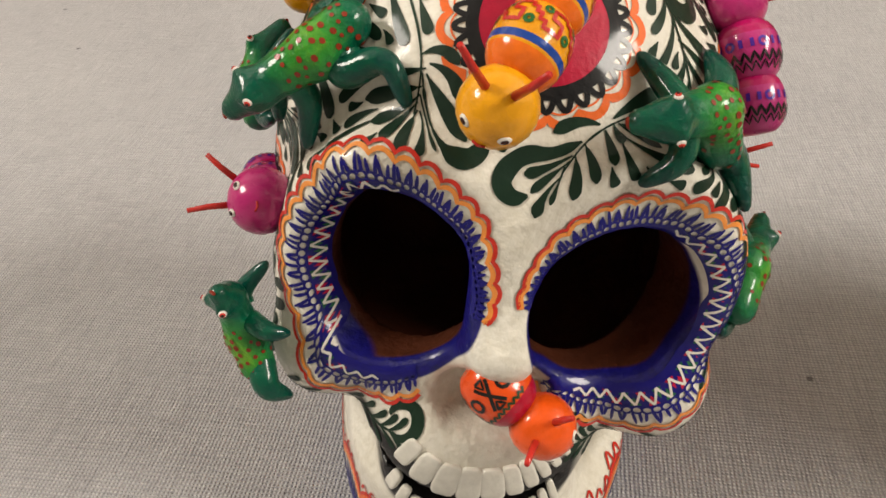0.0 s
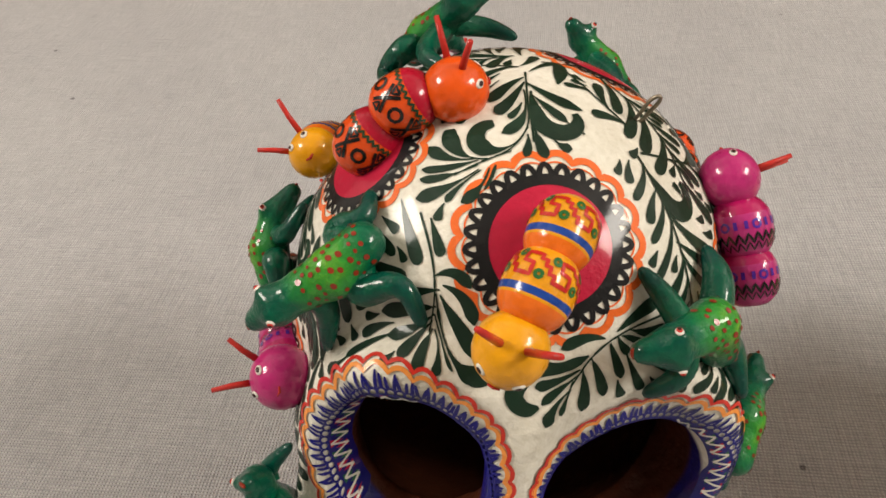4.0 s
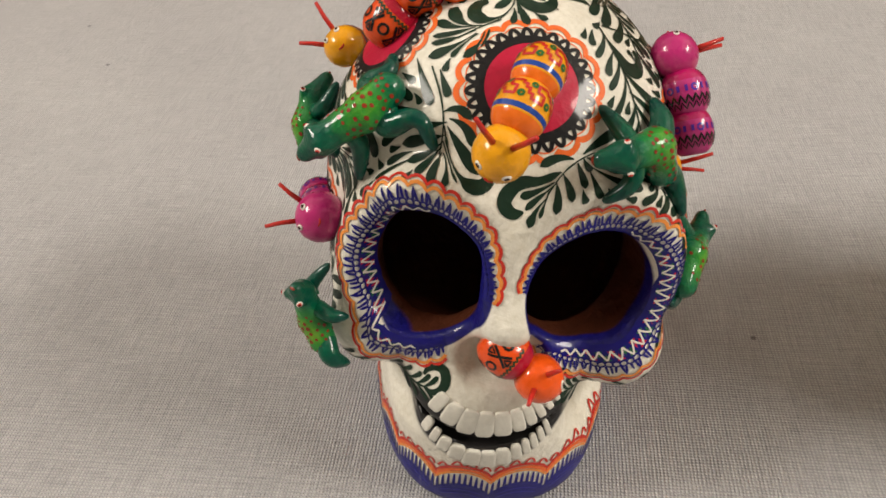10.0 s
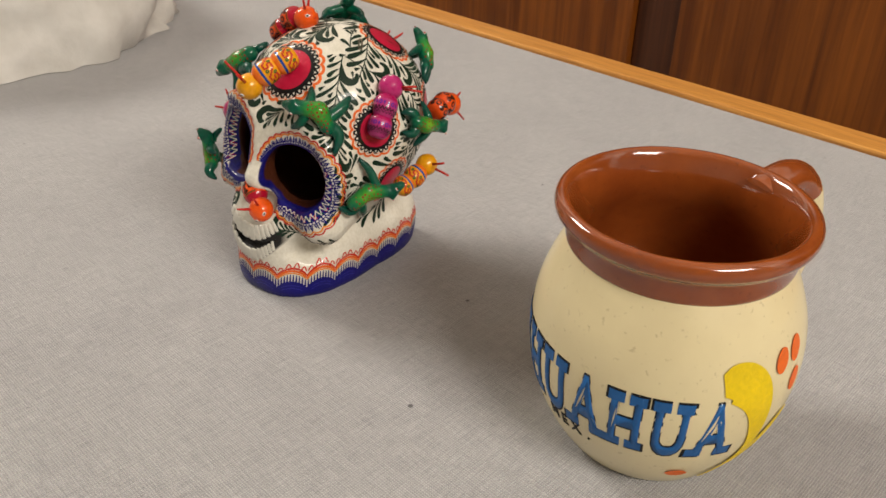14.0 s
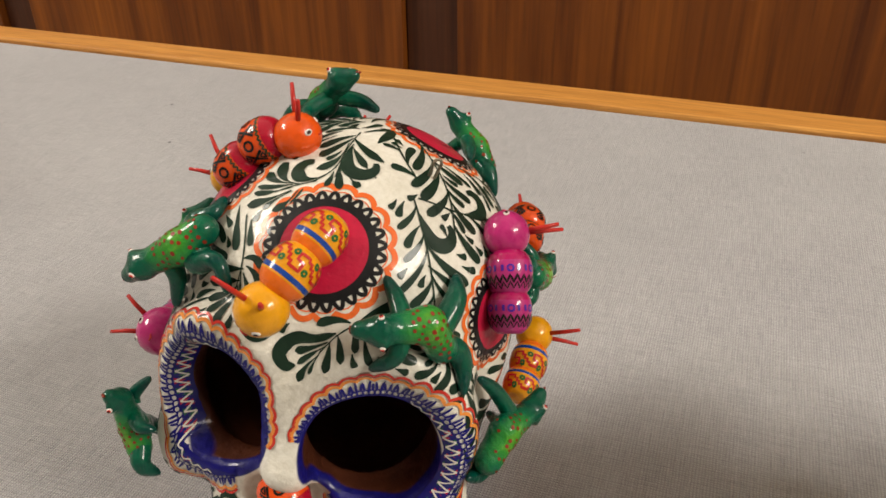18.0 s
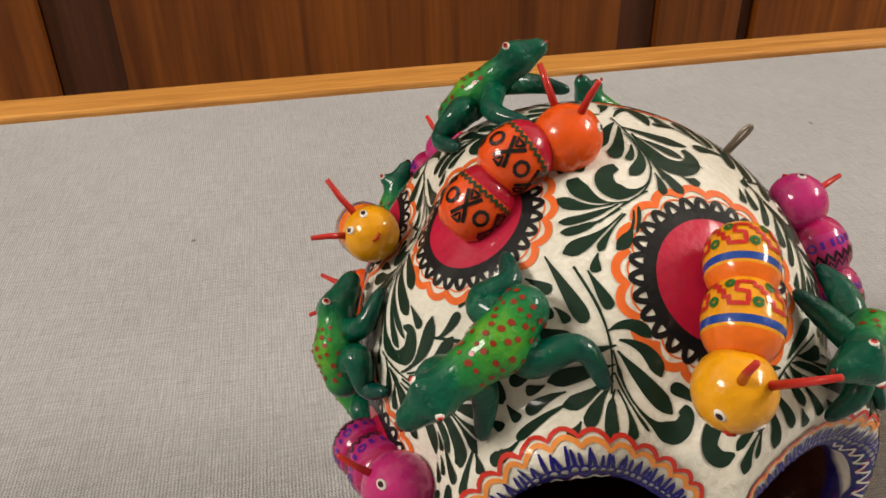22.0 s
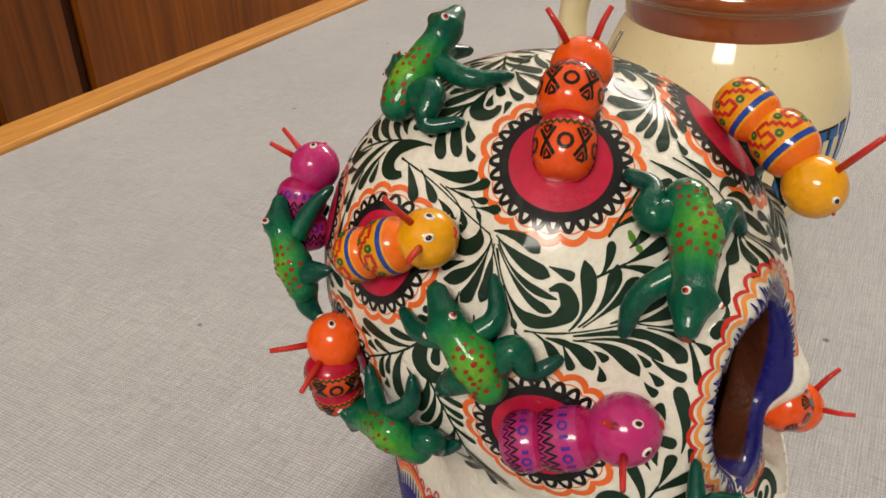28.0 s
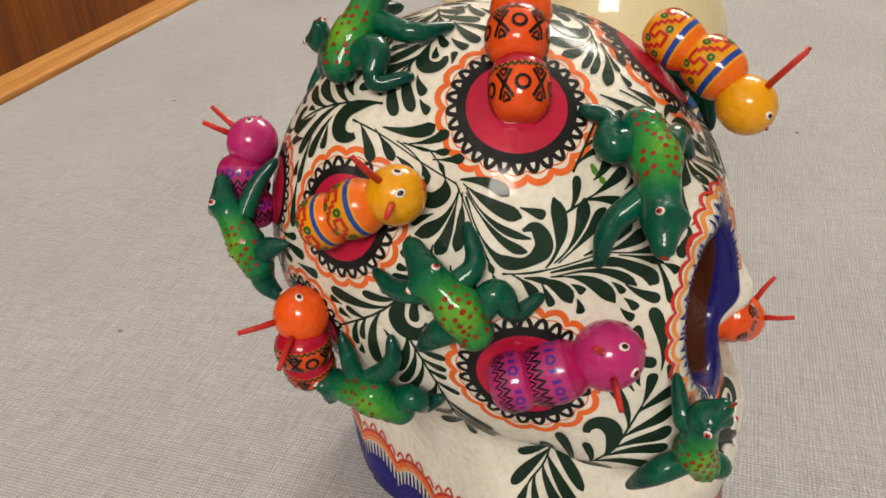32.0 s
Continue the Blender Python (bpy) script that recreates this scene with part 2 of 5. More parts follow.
def tube(points, radii, n=10, caps=True):
    """A round tube of changing thickness along points."""
    pts = [Vector(p) for p in points]
    verts, faces = [], []
    ref = Vector((0.31, 0.17, 0.93))
    for i, p in enumerate(pts):
        t = (pts[min(i + 1, len(pts) - 1)] - pts[max(i - 1, 0)]).normalized()
        u = t.cross(ref).normalized()
        w = t.cross(u)
        for k in range(n):
            a = 2 * math.pi * k / n
            verts.append(p + (u * math.cos(a) + w * math.sin(a)) * radii[i])
    for i in range(len(pts) - 1):
        for k in range(n):
            a, b = i * n + k, i * n + (k + 1) % n
            faces.append((a, b, b + n, a + n))
    if caps:
        faces += [tuple(range(n))[::-1], tuple(range((len(pts) - 1) * n, len(pts) * n))]
    return verts, faces


# ---- surfaces of the room ----
def cloth_material():
    m, nt, p = material("grey_linen")
    tc = nt.nodes.new("ShaderNodeTexCoord")
    waves = []
    for axis in ("X", "Y"):
        w = node(nt, "ShaderNodeTexWave", Scale=300.0, Distortion=1.6, Detail=2.0, **{"Detail Scale": 1.5})
        w.bands_direction = axis
        nt.links.new(tc.outputs["Object"], w.inputs["Vector"])
        waves.append(w)
    weave = mix(nt, 1.0, waves[0].outputs["Color"], waves[1].outputs["Color"], "MULTIPLY")
    blotch, slub = noise_tex(nt, 9.0, 5), noise_tex(nt, 900.0, 2)
    base = ramp(nt, blotch.outputs["Fac"], [(0.35, rgb(0.402, 0.397, 0.403)), (0.65, rgb(0.447, 0.443, 0.446))]).outputs["Color"]
    thread = ramp(nt, weave, [(0.0, rgb(0.76, 0.76, 0.77)), (0.5, rgb(1.10, 1.10, 1.10))]).outputs["Color"]
    col = mix(nt, 0.8, base, thread, "MULTIPLY")
    grain = ramp(nt, slub.outputs["Fac"], [(0.3, rgb(0.86, 0.86, 0.86)), (0.7, rgb(1.1, 1.1, 1.1))]).outputs["Color"]
    col = mix(nt, 0.8, col, grain, "MULTIPLY")
    for way in ((70.0, 1100.0, 1.0), (1100.0, 70.0, 1.0)):
        mp = nt.nodes.new("ShaderNodeMapping")
        mp.inputs["Scale"].default_value = way
        nt.links.new(tc.outputs["Object"], mp.inputs["Vector"])
        yarn = node(nt, "ShaderNodeTexNoise", Scale=1.0, Detail=2.0, Roughness=0.6)
        nt.links.new(mp.outputs["Vector"], yarn.inputs["Vector"])
        tint = ramp(nt, yarn.outputs["Fac"], [(0.28, rgb(0.82, 0.82, 0.83)), (0.5, rgb(1, 1, 1)), (0.75, rgb(1.18, 1.18, 1.17))]).outputs["Color"]
        col = mix(nt, 0.8, col, tint, "MULTIPLY")
    vor = node(nt, "ShaderNodeTexVoronoi", Scale=38.0, Randomness=1.0)
    nt.links.new(tc.outputs["Object"], vor.inputs["Vector"])
    fleck = ramp(nt, vor.outputs["Distance"], [(0.035, rgb(1, 1, 1)), (0.055, rgb(0, 0, 0))]).outputs["Color"]
    pick = ramp(nt, vor.outputs["Color"], [(0.55, rgb(0, 0, 0)), (0.6, rgb(1, 1, 1))]).outputs["Color"]
    f = mix(nt, 1.0, fleck, pick, "MULTIPLY")
    col = mix(nt, f, col, rgb(0.10, 0.095, 0.10))
    nt.links.new(col, p.inputs["Base Color"])
    p.inputs["Roughness"].default_value = 0.9
    p.inputs["Sheen Weight"].default_value = 0.25
    bump(nt, p, weave, 0.9, 0.0005)
    return m


def wood_material(name, dark, light, stretch, scale, rough=0.35, plank_rand=0.0):
    m, nt, p = material(name)
    tc = nt.nodes.new("ShaderNodeTexCoord")
    mp = nt.nodes.new("ShaderNodeMapping")
    mp.inputs["Scale"].default_value = stretch
    nt.links.new(tc.outputs["Object"], mp.inputs["Vector"])
    g = node(nt, "ShaderNodeTexNoise", Scale=scale, Detail=6.0, Roughness=0.6, Distortion=0.6)
    nt.links.new(mp.outputs["Vector"], g.inputs["Vector"])
    fine = node(nt, "ShaderNodeTexNoise", Scale=scale * 6, Detail=3.0)
    nt.links.new(mp.outputs["Vector"], fine.inputs["Vector"])
    base = ramp(nt, g.outputs["Fac"], [(0.30, rgb(*dark)), (0.72, rgb(*light))]).outputs["Color"]
    streak = ramp(nt, fine.outputs["Fac"], [(0.3, rgb(0.72, 0.68, 0.62)), (0.6, rgb(1, 1, 1))]).outputs["Color"]
    col = mix(nt, 1.0, base, streak, "MULTIPLY")
    if plank_rand:
        info = nt.nodes.new("ShaderNodeObjectInfo")
        tone = ramp(nt, info.outputs["Random"], [(0.0, rgb(1 - plank_rand, 1 - plank_rand, 1 - plank_rand)), (1.0, rgb(1.1, 1.1, 1.1))]).outputs["Color"]
        col = mix(nt, 1.0, col, tone, "MULTIPLY")
    nt.links.new(col, p.inputs["Base Color"])
    p.inputs["Roughness"].default_value = rough
    bump(nt, p, fine.outputs["Fac"], 0.4, 0.0004)
    return m


def plain_material(name, color, rough=0.7, scale=6.0):
    m, nt, p = material(name)
    n = noise_tex(nt, scale, 4)
    d = tuple(c * 0.9 for c in color)
    nt.links.new(ramp(nt, n.outputs["Fac"], [(0.3, rgb(*d)), (0.7, rgb(*color))]).outputs["Color"], p.inputs["Base Color"])
    p.inputs["Roughness"].default_value = rough
    return m


LINEN = cloth_material()
TRIM_WOOD = wood_material("light_oak", (0.46, 0.19, 0.035), (0.70, 0.34, 0.080), (0.6, 14, 14), 9.0, 0.4)
WALL_WOOD = wood_material("red_brown_veneer", (0.095, 0.021, 0.002), (0.30, 0.085, 0.007), (10, 10, 0.35), 3.2, 0.38, 0.25)
# Veneer of the narrow recessed strips, with the recess's shade put into its colour.
SHADOW_WOOD = wood_material("shaded_recess_veneer", (0.045, 0.011, 0.003), (0.12, 0.034, 0.008), (10, 10, 0.35), 3.2, 0.5)
DARK_WOOD = plain_material("dark_gap", (0.03, 0.012, 0.006), 0.6)
PLASTER = plain_material("pale_plaster", (0.74, 0.71, 0.66), 0.85, 4.0)

TRIM_Y = 0.365
obj("table_top", box_mesh(-1.1, 1.1, -0.55, TRIM_Y, -0.03, 0.0, 0.002), LINEN, None, "table top covered tightly in grey woven linen", "table", "structure")
obj("trim", box_mesh(-1.1, 1.1, TRIM_Y + 0.0005, TRIM_Y + 0.030, -0.035, 0.0035, 0.002), TRIM_WOOD, None, "light oak edge strip along the table's back", "trim", "structure")
wall = obj("wall_back", box_mesh(-1.6, 1.6, 0.795, 0.815, -0.75, 1.0), DARK_WOOD, None, "red-brown wood veneer wall panels behind the table", "wall", "structure")
panel_edges = [-1.60, -0.96, -0.90, -0.31, -0.24, 0.318, 0.365, 0.470, 0.490, 0.96, 1.02, 1.60]
for a, b in zip(panel_edges, panel_edges[1:]):
    back = 0.012 if b - a < 0.08 else 0.0
    obj("panel", box_mesh(a + 0.001, b - 0.001, 0.780 + back, 0.7945 + back * 0.03, -0.74, 0.95, 0.0005), SHADOW_WOOD if back else WALL_WOOD, wall)
obj("floor", box_mesh(-4, 4, -4, 0.795, -0.80, -0.75), plain_material("floor_vinyl", (0.25, 0.23, 0.2)), None, "plain room floor", "floor", "structure")
obj("ceiling", box_mesh(-4, 4, -4, 0.795, 2.5, 2.55), PLASTER, None, "plain pale ceiling", "ceiling", "structure")
for nm, bx in (("wall_front", (-4, 4, -4.05, -4.0)), ("wall_left", (-4.05, -4.0, -4, 0.815)), ("wall_right", (4.0, 4.05, -4, 0.815))):
    obj(nm, box_mesh(*bx, -0.75, 2.5), PLASTER, None, "plain pale room wall", "wall", "structure")
for nm, bx in (("wall_back_left", (-4, -1.6)), ("wall_back_right", (1.6, 4))):
    obj(nm, box_mesh(*bx, 0.795, 0.835, -0.75, 2.5), PLASTER, None, "plain pale room wall", "wall", "structure")
obj("wall_back_upper", box_mesh(-1.6, 1.6, 0.795, 0.835, 1.0, 2.5), PLASTER, None, "plain pale room wall", "wall", "structure")


# ---- the mug ----
def glaze(name, color, dark, rough=0.12):
    m, nt, p = material(name)
    big, fine = noise_tex(nt, 45.0, 4), noise_tex(nt, 420.0, 3)
    base = ramp(nt, big.outputs["Fac"], [(0.3, rgb(*dark)), (0.7, rgb(*color))]).outputs["Color"]
    spots = ramp(nt, fine.outputs["Fac"], [(0.28, rgb(0.6, 0.55, 0.5)), (0.36, rgb(1, 1, 1))]).outputs["Color"]
    nt.links.new(mix(nt, 0.5, base, spots, "MULTIPLY"), p.inputs["Base Color"])
    p.inputs["Roughness"].default_value = rough
    p.inputs["Coat Weight"].default_value = 0.6
    p.inputs["Coat Roughness"].default_value = 0.05
    bump(nt, p, big.outputs["Fac"], 0.5, 0.0006)
    return m


BROWN_GLAZE = glaze("brown_glaze", (0.29, 0.068, 0.012), (0.20, 0.042, 0.008))
CREAM_CLAY = glaze("cream_slip", (0.74, 0.64, 0.38), (0.69, 0.59, 0.345), 0.5)
MUG_AT = (0.1909, 0.0074)
mug = obj("mug", None, None, None, "cream round-bellied clay mug with glazed brown rim", "mug")
mug.location = (*MUG_AT, 0)
body_profile = [(0.0315, 0.0), (0.034, 0.002), (0.0415, 0.013), (0.0492, 0.030), (0.0522, 0.050), (0.0505, 0.068), (0.0455, 0.082), (0.0412, 0.0905)]
neck_profile = [(0.0412, 0.0905), (0.0418, 0.0915), (0.0425, 0.097), (0.0435, 0.1005), (0.0462, 0.1022), (0.0475, 0.1050), (0.0466, 0.1080), (0.0443, 0.1092), (0.0420, 0.108), (0.0403, 0.104), (0.0385, 0.098), (0.0392, 0.090), (0.0440, 0.078), (0.0490, 0.060), (0.0490, 0.045), (0.0440, 0.025), (0.030, 0.010), (0.0002, 0.008)]
v, f = lathe(rounded(body_profile, 3), 96, wobble=0.006)
obj("body", mesh_from(v, f), CREAM_CLAY, mug, "cream slip belly")
v, f = lathe(rounded(neck_profile, 2), 96, wobble=0.006)
obj("rim", mesh_from(v, f), BROWN_GLAZE, mug, "glossy brown glazed rim and inside")


# ---- the skull ----
def skull_material():
    m, nt, p = material("painted_white_clay")
    big, fine = noise_tex(nt, 60.0, 5), noise_tex(nt, 700.0, 3)
    white = ramp(nt, big.outputs["Fac"], [(0.3, rgb(0.66, 0.63, 0.54)), (0.65, rgb(0.78, 0.755, 0.67))]).outputs["Color"]
    dust = ramp(nt, fine.outputs["Fac"], [(0.3, rgb(0.9, 0.89, 0.86)), (0.6, rgb(1, 1, 1))]).outputs["Color"]
    col = mix(nt, 1.0, white, dust, "MULTIPLY")
    # Bare clay of the inside, its colour lowered to include the hollow's shade.
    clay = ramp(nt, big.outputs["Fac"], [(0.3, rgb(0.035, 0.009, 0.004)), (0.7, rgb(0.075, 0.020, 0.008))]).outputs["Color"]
    blue = ramp(nt, fine.outputs["Fac"], [(0.3, rgb(0.005, 0.0045, 0.09)), (0.7, rgb(0.008, 0.0065, 0.15))]).outputs["Color"]

    def mask(name, lo, hi):
        at = node(nt, "ShaderNodeAttribute", attribute_name=name)
        r = node(nt, "ShaderNodeMapRange", **{"From Min": lo, "From Max": hi})
        nt.links.new(at.outputs["Fac"], r.inputs["Value"])
        return r.outputs["Result"]

    col = mix(nt, mask("blue_zone", -0.02, 0.02), col, blue)
    col = mix(nt, mask("black_zone", -0.14, 0.06), col, rgb(0.012, 0.011, 0.011))
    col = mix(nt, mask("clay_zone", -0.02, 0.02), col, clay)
    nt.links.new(col, p.inputs["Base Color"])
    rr = node(nt, "ShaderNodeMapRange", **{"To Min": 0.38, "To Max": 0.55})
    nt.links.new(big.outputs["Fac"], rr.inputs["Value"])
    nt.links.new(rr.outputs["Result"], p.inputs["Roughness"])
    p.inputs["Specular IOR Level"].default_value = 0.2
    p.inputs["Coat Weight"].default_value = 0.35
    p.inputs["Coat Roughness"].default_value = 0.10
    brush = noise_tex(nt, 330.0, 3)
    high = mix(nt, 0.35, big.outputs["Fac"], brush.outputs["Fac"])
    bump(nt, p, high, 0.9, 0.0017)
    return m


def to_world(p):
    """Metres of the world from centimetres of the skull's frame."""
    p = np.asarray(p, float)
    return (p @ HM[:3, :3].T + HM[:3, 3]) * 0.01


SKULL_WHITE = skull_material()
skull = obj("painted_skull", None, None, None, "white clay skull painted with leaves, bearing clay frogs and caterpillars", "skull ornament")
sk_v, sk_f = surface_net(skull_form, (-5.6, -6.6, -1.6), (5.6, 5.6, 13.6), 0.105)
sk_me = mesh_from(to_world(sk_v), sk_f, True, "skull_shell")
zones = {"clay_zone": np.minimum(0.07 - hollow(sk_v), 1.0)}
blue = np.full(len(sk_v), -9.0)
inner = -skull_form(sk_v, False)
for s in (-1, 1):
    c, right, up, out = eye_axes(s)
    d = sk_v - c
    u, v, (_, wide, tall) = (d @ right) * s, d @ up, EYES[s]
    ang = np.arctan2(v / tall, u / wide)
    edge = 0.10 + (0.26 if s < 0 else 0.16) * np.maximum(0, np.cos(ang + radians(60)))
    near = (sk_v[:, 1] < -2.0) & (np.sign(sk_v[:, 0]) == s)
    off = np.hypot(u, v) - np.hypot(np.cos(ang) * wide, np.sin(ang) * tall)
    blue = np.maximum(blue, np.where(near, np.minimum(np.minimum(edge - off, np.where(off > 0.08, 0.9, 0.36) - inner), d @ out + (0.8 if s < 0 else 0.25)), -9))
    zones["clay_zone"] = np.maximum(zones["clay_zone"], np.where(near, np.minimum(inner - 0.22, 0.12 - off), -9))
high = to_world(sk_v)[:, 2] * 100
turn = np.arctan2(sk_v[:, 0], -(sk_v[:, 1] + 0.45))
blue = np.maximum(blue, np.where(high < 2.6, 0.62 - high, -9))
zones["blue_zone"] = np.minimum(blue, (hollow(sk_v) - 0.12) * 4)
reach = np.abs(sk_v[:, 0] + 0.32) / 2.1
black = np.minimum(0.86 - 0.5 * np.clip(reach, 0, 2) ** 2.5 - np.abs(sk_v[:, 2] - mouth_line(sk_v[:, 0]) + 0.10), 1.02 - reach)
zones["black_zone"] = np.where(sk_v[:, 1] < -3.4, black, -9)
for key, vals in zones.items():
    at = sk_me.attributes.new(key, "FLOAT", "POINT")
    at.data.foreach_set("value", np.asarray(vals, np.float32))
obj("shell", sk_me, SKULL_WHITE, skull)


# ---- brushwork on the skull: thin paint layers that follow the clay ----
from mathutils.bvhtree import BVHTree

SKIN = BVHTree.FromPolygons([tuple(v) for v in sk_v], [tuple(int(i) for i in f) for f in sk_f])
MID = Vector((0.0, 0.0, 8.25))


def cast(p, centre, far=14.0):
    """The clay's outer surface on the line from far outside through p to centre, and its normal."""
    way = (Vector(p) - centre).normalized()
    place, normal, _, _ = SKIN.ray_cast(centre + way * far, -way)
    if place is None:
        return Vector(p), way
    return place, (normal if normal.dot(way) > 0 else -normal)


def crown(p):
    return cast(p, MID)


def by_angles(lon, lat):
    """A place on the crown: lon 0 in front, to the right positive; lat upwards, in degrees."""
    a, b = radians(lon), radians(lat)
    return crown(MID + Vector((math.sin(a) * math.cos(b), -math.cos(a) * math.cos(b), math.sin(b))) * 6)


class Brush:
    """Collects flat strokes and lays them on the clay through a caster."""

    def __init__(self, caster, lift=0.012):
        self.caster, self.lift, self.v, self.f = caster, lift, [], []

    def put(self, p):
        place, normal = self.caster(p)
        self.v.append(to_world(place + normal * self.lift))
        return len(self.v) - 1

    def ribbon(self, pts, widths, closed=False):
        """A stroke along points of space, across the clay's normal."""
        pts = [Vector(p) for p in pts]
        n, rows = len(pts), []
        for i, p in enumerate(pts):
            a = pts[i - 1] if (i or closed) else p
            b = pts[(i + 1) % n] if (i < n - 1 or closed) else p
            _, nor = self.caster(p)
            side = (b - a).cross(nor).normalized()
            w = widths[i] if isinstance(widths, (list, tuple)) else widths
            rows.append((self.put(p - side * w / 2), self.put(p), self.put(p + side * w / 2)))
        for i in range(n if closed else n - 1):
            a, b = rows[i], rows[(i + 1) % n]
            self.f += [(a[0], a[1], b[1], b[0]), (a[1], a[2], b[2], b[1])]

    def fan(self, centre, rims):
        """A filled patch of rings about a centre; rims: rings from inside to outside."""
        c = self.put(centre)
        rows = [[self.put(p) for p in ring] for ring in rims]
        n = len(rows[0])
        self.f += [(c, rows[0][k], rows[0][(k + 1) % n]) for k in range(n)]
        for a, b in zip(rows, rows[1:]):
            self.f += [(a[k], b[k], b[(k + 1) % n], a[(k + 1) % n]) for k in range(n)]

    def done(self, name, mat, parent, label="", kind=""):
        me = mesh_from(self.v, self.f, True, name)
        return obj(name, me, mat, parent, label, "", kind)


def tangents(place, normal, toward):
    u = (Vector(toward) - place)
    u = (u - normal * u.dot(normal)).normalized()
    return u, normal.cross(u)


ROWS = 60000
LAID = np.zeros((ROWS, 9))
LAID_COUNT = [0, 0]
KEEP_OUT = []
BARE = [(by_angles(lon, lat)[0], r) for lon, lat, r in ((40, 70, 0.75), (66, 76, 0.4), (-68, 27, 0.5), (-74, 29, 0.35), (0, 8, 0.7), (61, -8, 0.6), (51, 43, 0.3), (-60, -2, 0.35), (-2, 16, 0.4), (31, 76, 0.35), (-91, -19, 0.3))]


def laid():
    return LAID[: LAID_COUNT[0]]


def blocked(p, half):
    """Whether a place lies on a flower or in a socket's border."""
    if any((p - c).length < r + half for c, r in KEEP_OUT):
        return True
    for side in (-1, 1):
        if p.y < 0.5 and p.x * side > 0.2:
            c, right, up, out = eye_axes(side)
            d = np.array(p) - c
            if math.hypot(d @ right / 0.99, d @ up / 1.08) < 2.36 + half * 0.5:
                return True
    return False


def clear(pts, widths, own, gap=0.03):
    """Whether a stroke stays clear of other strokes, flowers and socket borders."""
    if any(blocked(p, w / 2) for p, w in zip(pts[3::3], widths[3::3])):
        return False
    old = laid()
    here = np.array([tuple(p) for p in pts[2:]])
    mid = here[len(here) // 2]
    old = old[(np.abs(old[:, :3] - mid) < 2.2).all(1)]
    old = old[(old[:, 4] != own) | (old[:, 5] >= 5)]
    if not len(old):
        return True
    half = np.array(widths[2:]) / 2
    room = np.linalg.norm(here[:, None] - old[None, :, :3], axis=-1) - old[None, :, 3] - half[:, None]
    return bool(room.min() > gap)


def stroke(brush, pts, wid, own):
    """Lays a stroke and remembers it."""
    brush.ribbon(pts, wid)
    at, count = LAID_COUNT
    for i, (p, w) in enumerate(zip(pts, wid)):
        way = (pts[min(i + 1, len(pts) - 1)] - pts[max(i - 1, 0)]).normalized()
        LAID[at + i] = (*p, w / 2, own, i, *way)
    LAID_COUNT[:] = at + len(pts), count + 1


def leaf_line(root, t, w, length, width, spread, bend):
    """A brushed teardrop: thin at the root, full beyond the middle, round at the tip."""
    pts, wid = [], []
    for i in range(12):
        s = 1 - (1 - i / 11) ** 1.5
        q = root + (t * math.cos(spread) + w * math.sin(spread)) * (length * s) + w * (bend * length * s * s) - t * (0.1 * bend * length * s * s)
        pts.append(crown(q)[0])
        wid.append(max(0.015, width * 1.16 * s * math.sqrt(max(0.0, 1 - s**9))) + 0.012)
    return pts, wid


def leaf(brush, root, t, w, length, width, own, spread=0.3, bend=0.42):
    """Lays the largest leaf that has room; tells whether there was any."""
    for long, broad in ((1, 1), (1, 0.78), (0.84, 0.9), (0.8, 0.66), (0.64, 0.8), (0.5, 0.66), (0.38, 0.6)):
        pts, wid = leaf_line(root, t, w, length * long, width * broad, spread, bend)
        if clear(pts, wid, own):
            stroke(brush, pts, wid, own)
            return True
    return False


def curl(brush, root, t, w, length, width, own):
    """A heavy stroke that leaves the stem and rolls up like a volute."""
    pts, wid, p, n = [], [], Vector(root), 20
    for i in range(n + 1):
        s = i / n
        h = 0.15 + 0.5 * s + 5.0 * max(0.0, s - 0.30) ** 1.15
        pts.append(crown(p)[0])
        p = p + (t * math.cos(h) + w * math.sin(h)) * (length / n)
        wid.append(width * (0.12 + 0.95 * math.sin(math.pi * min(1.0, s * 0.86 + 0.03)) ** 1.3))
    if clear(pts, wid, own):
        stroke(brush, pts, wid, own)


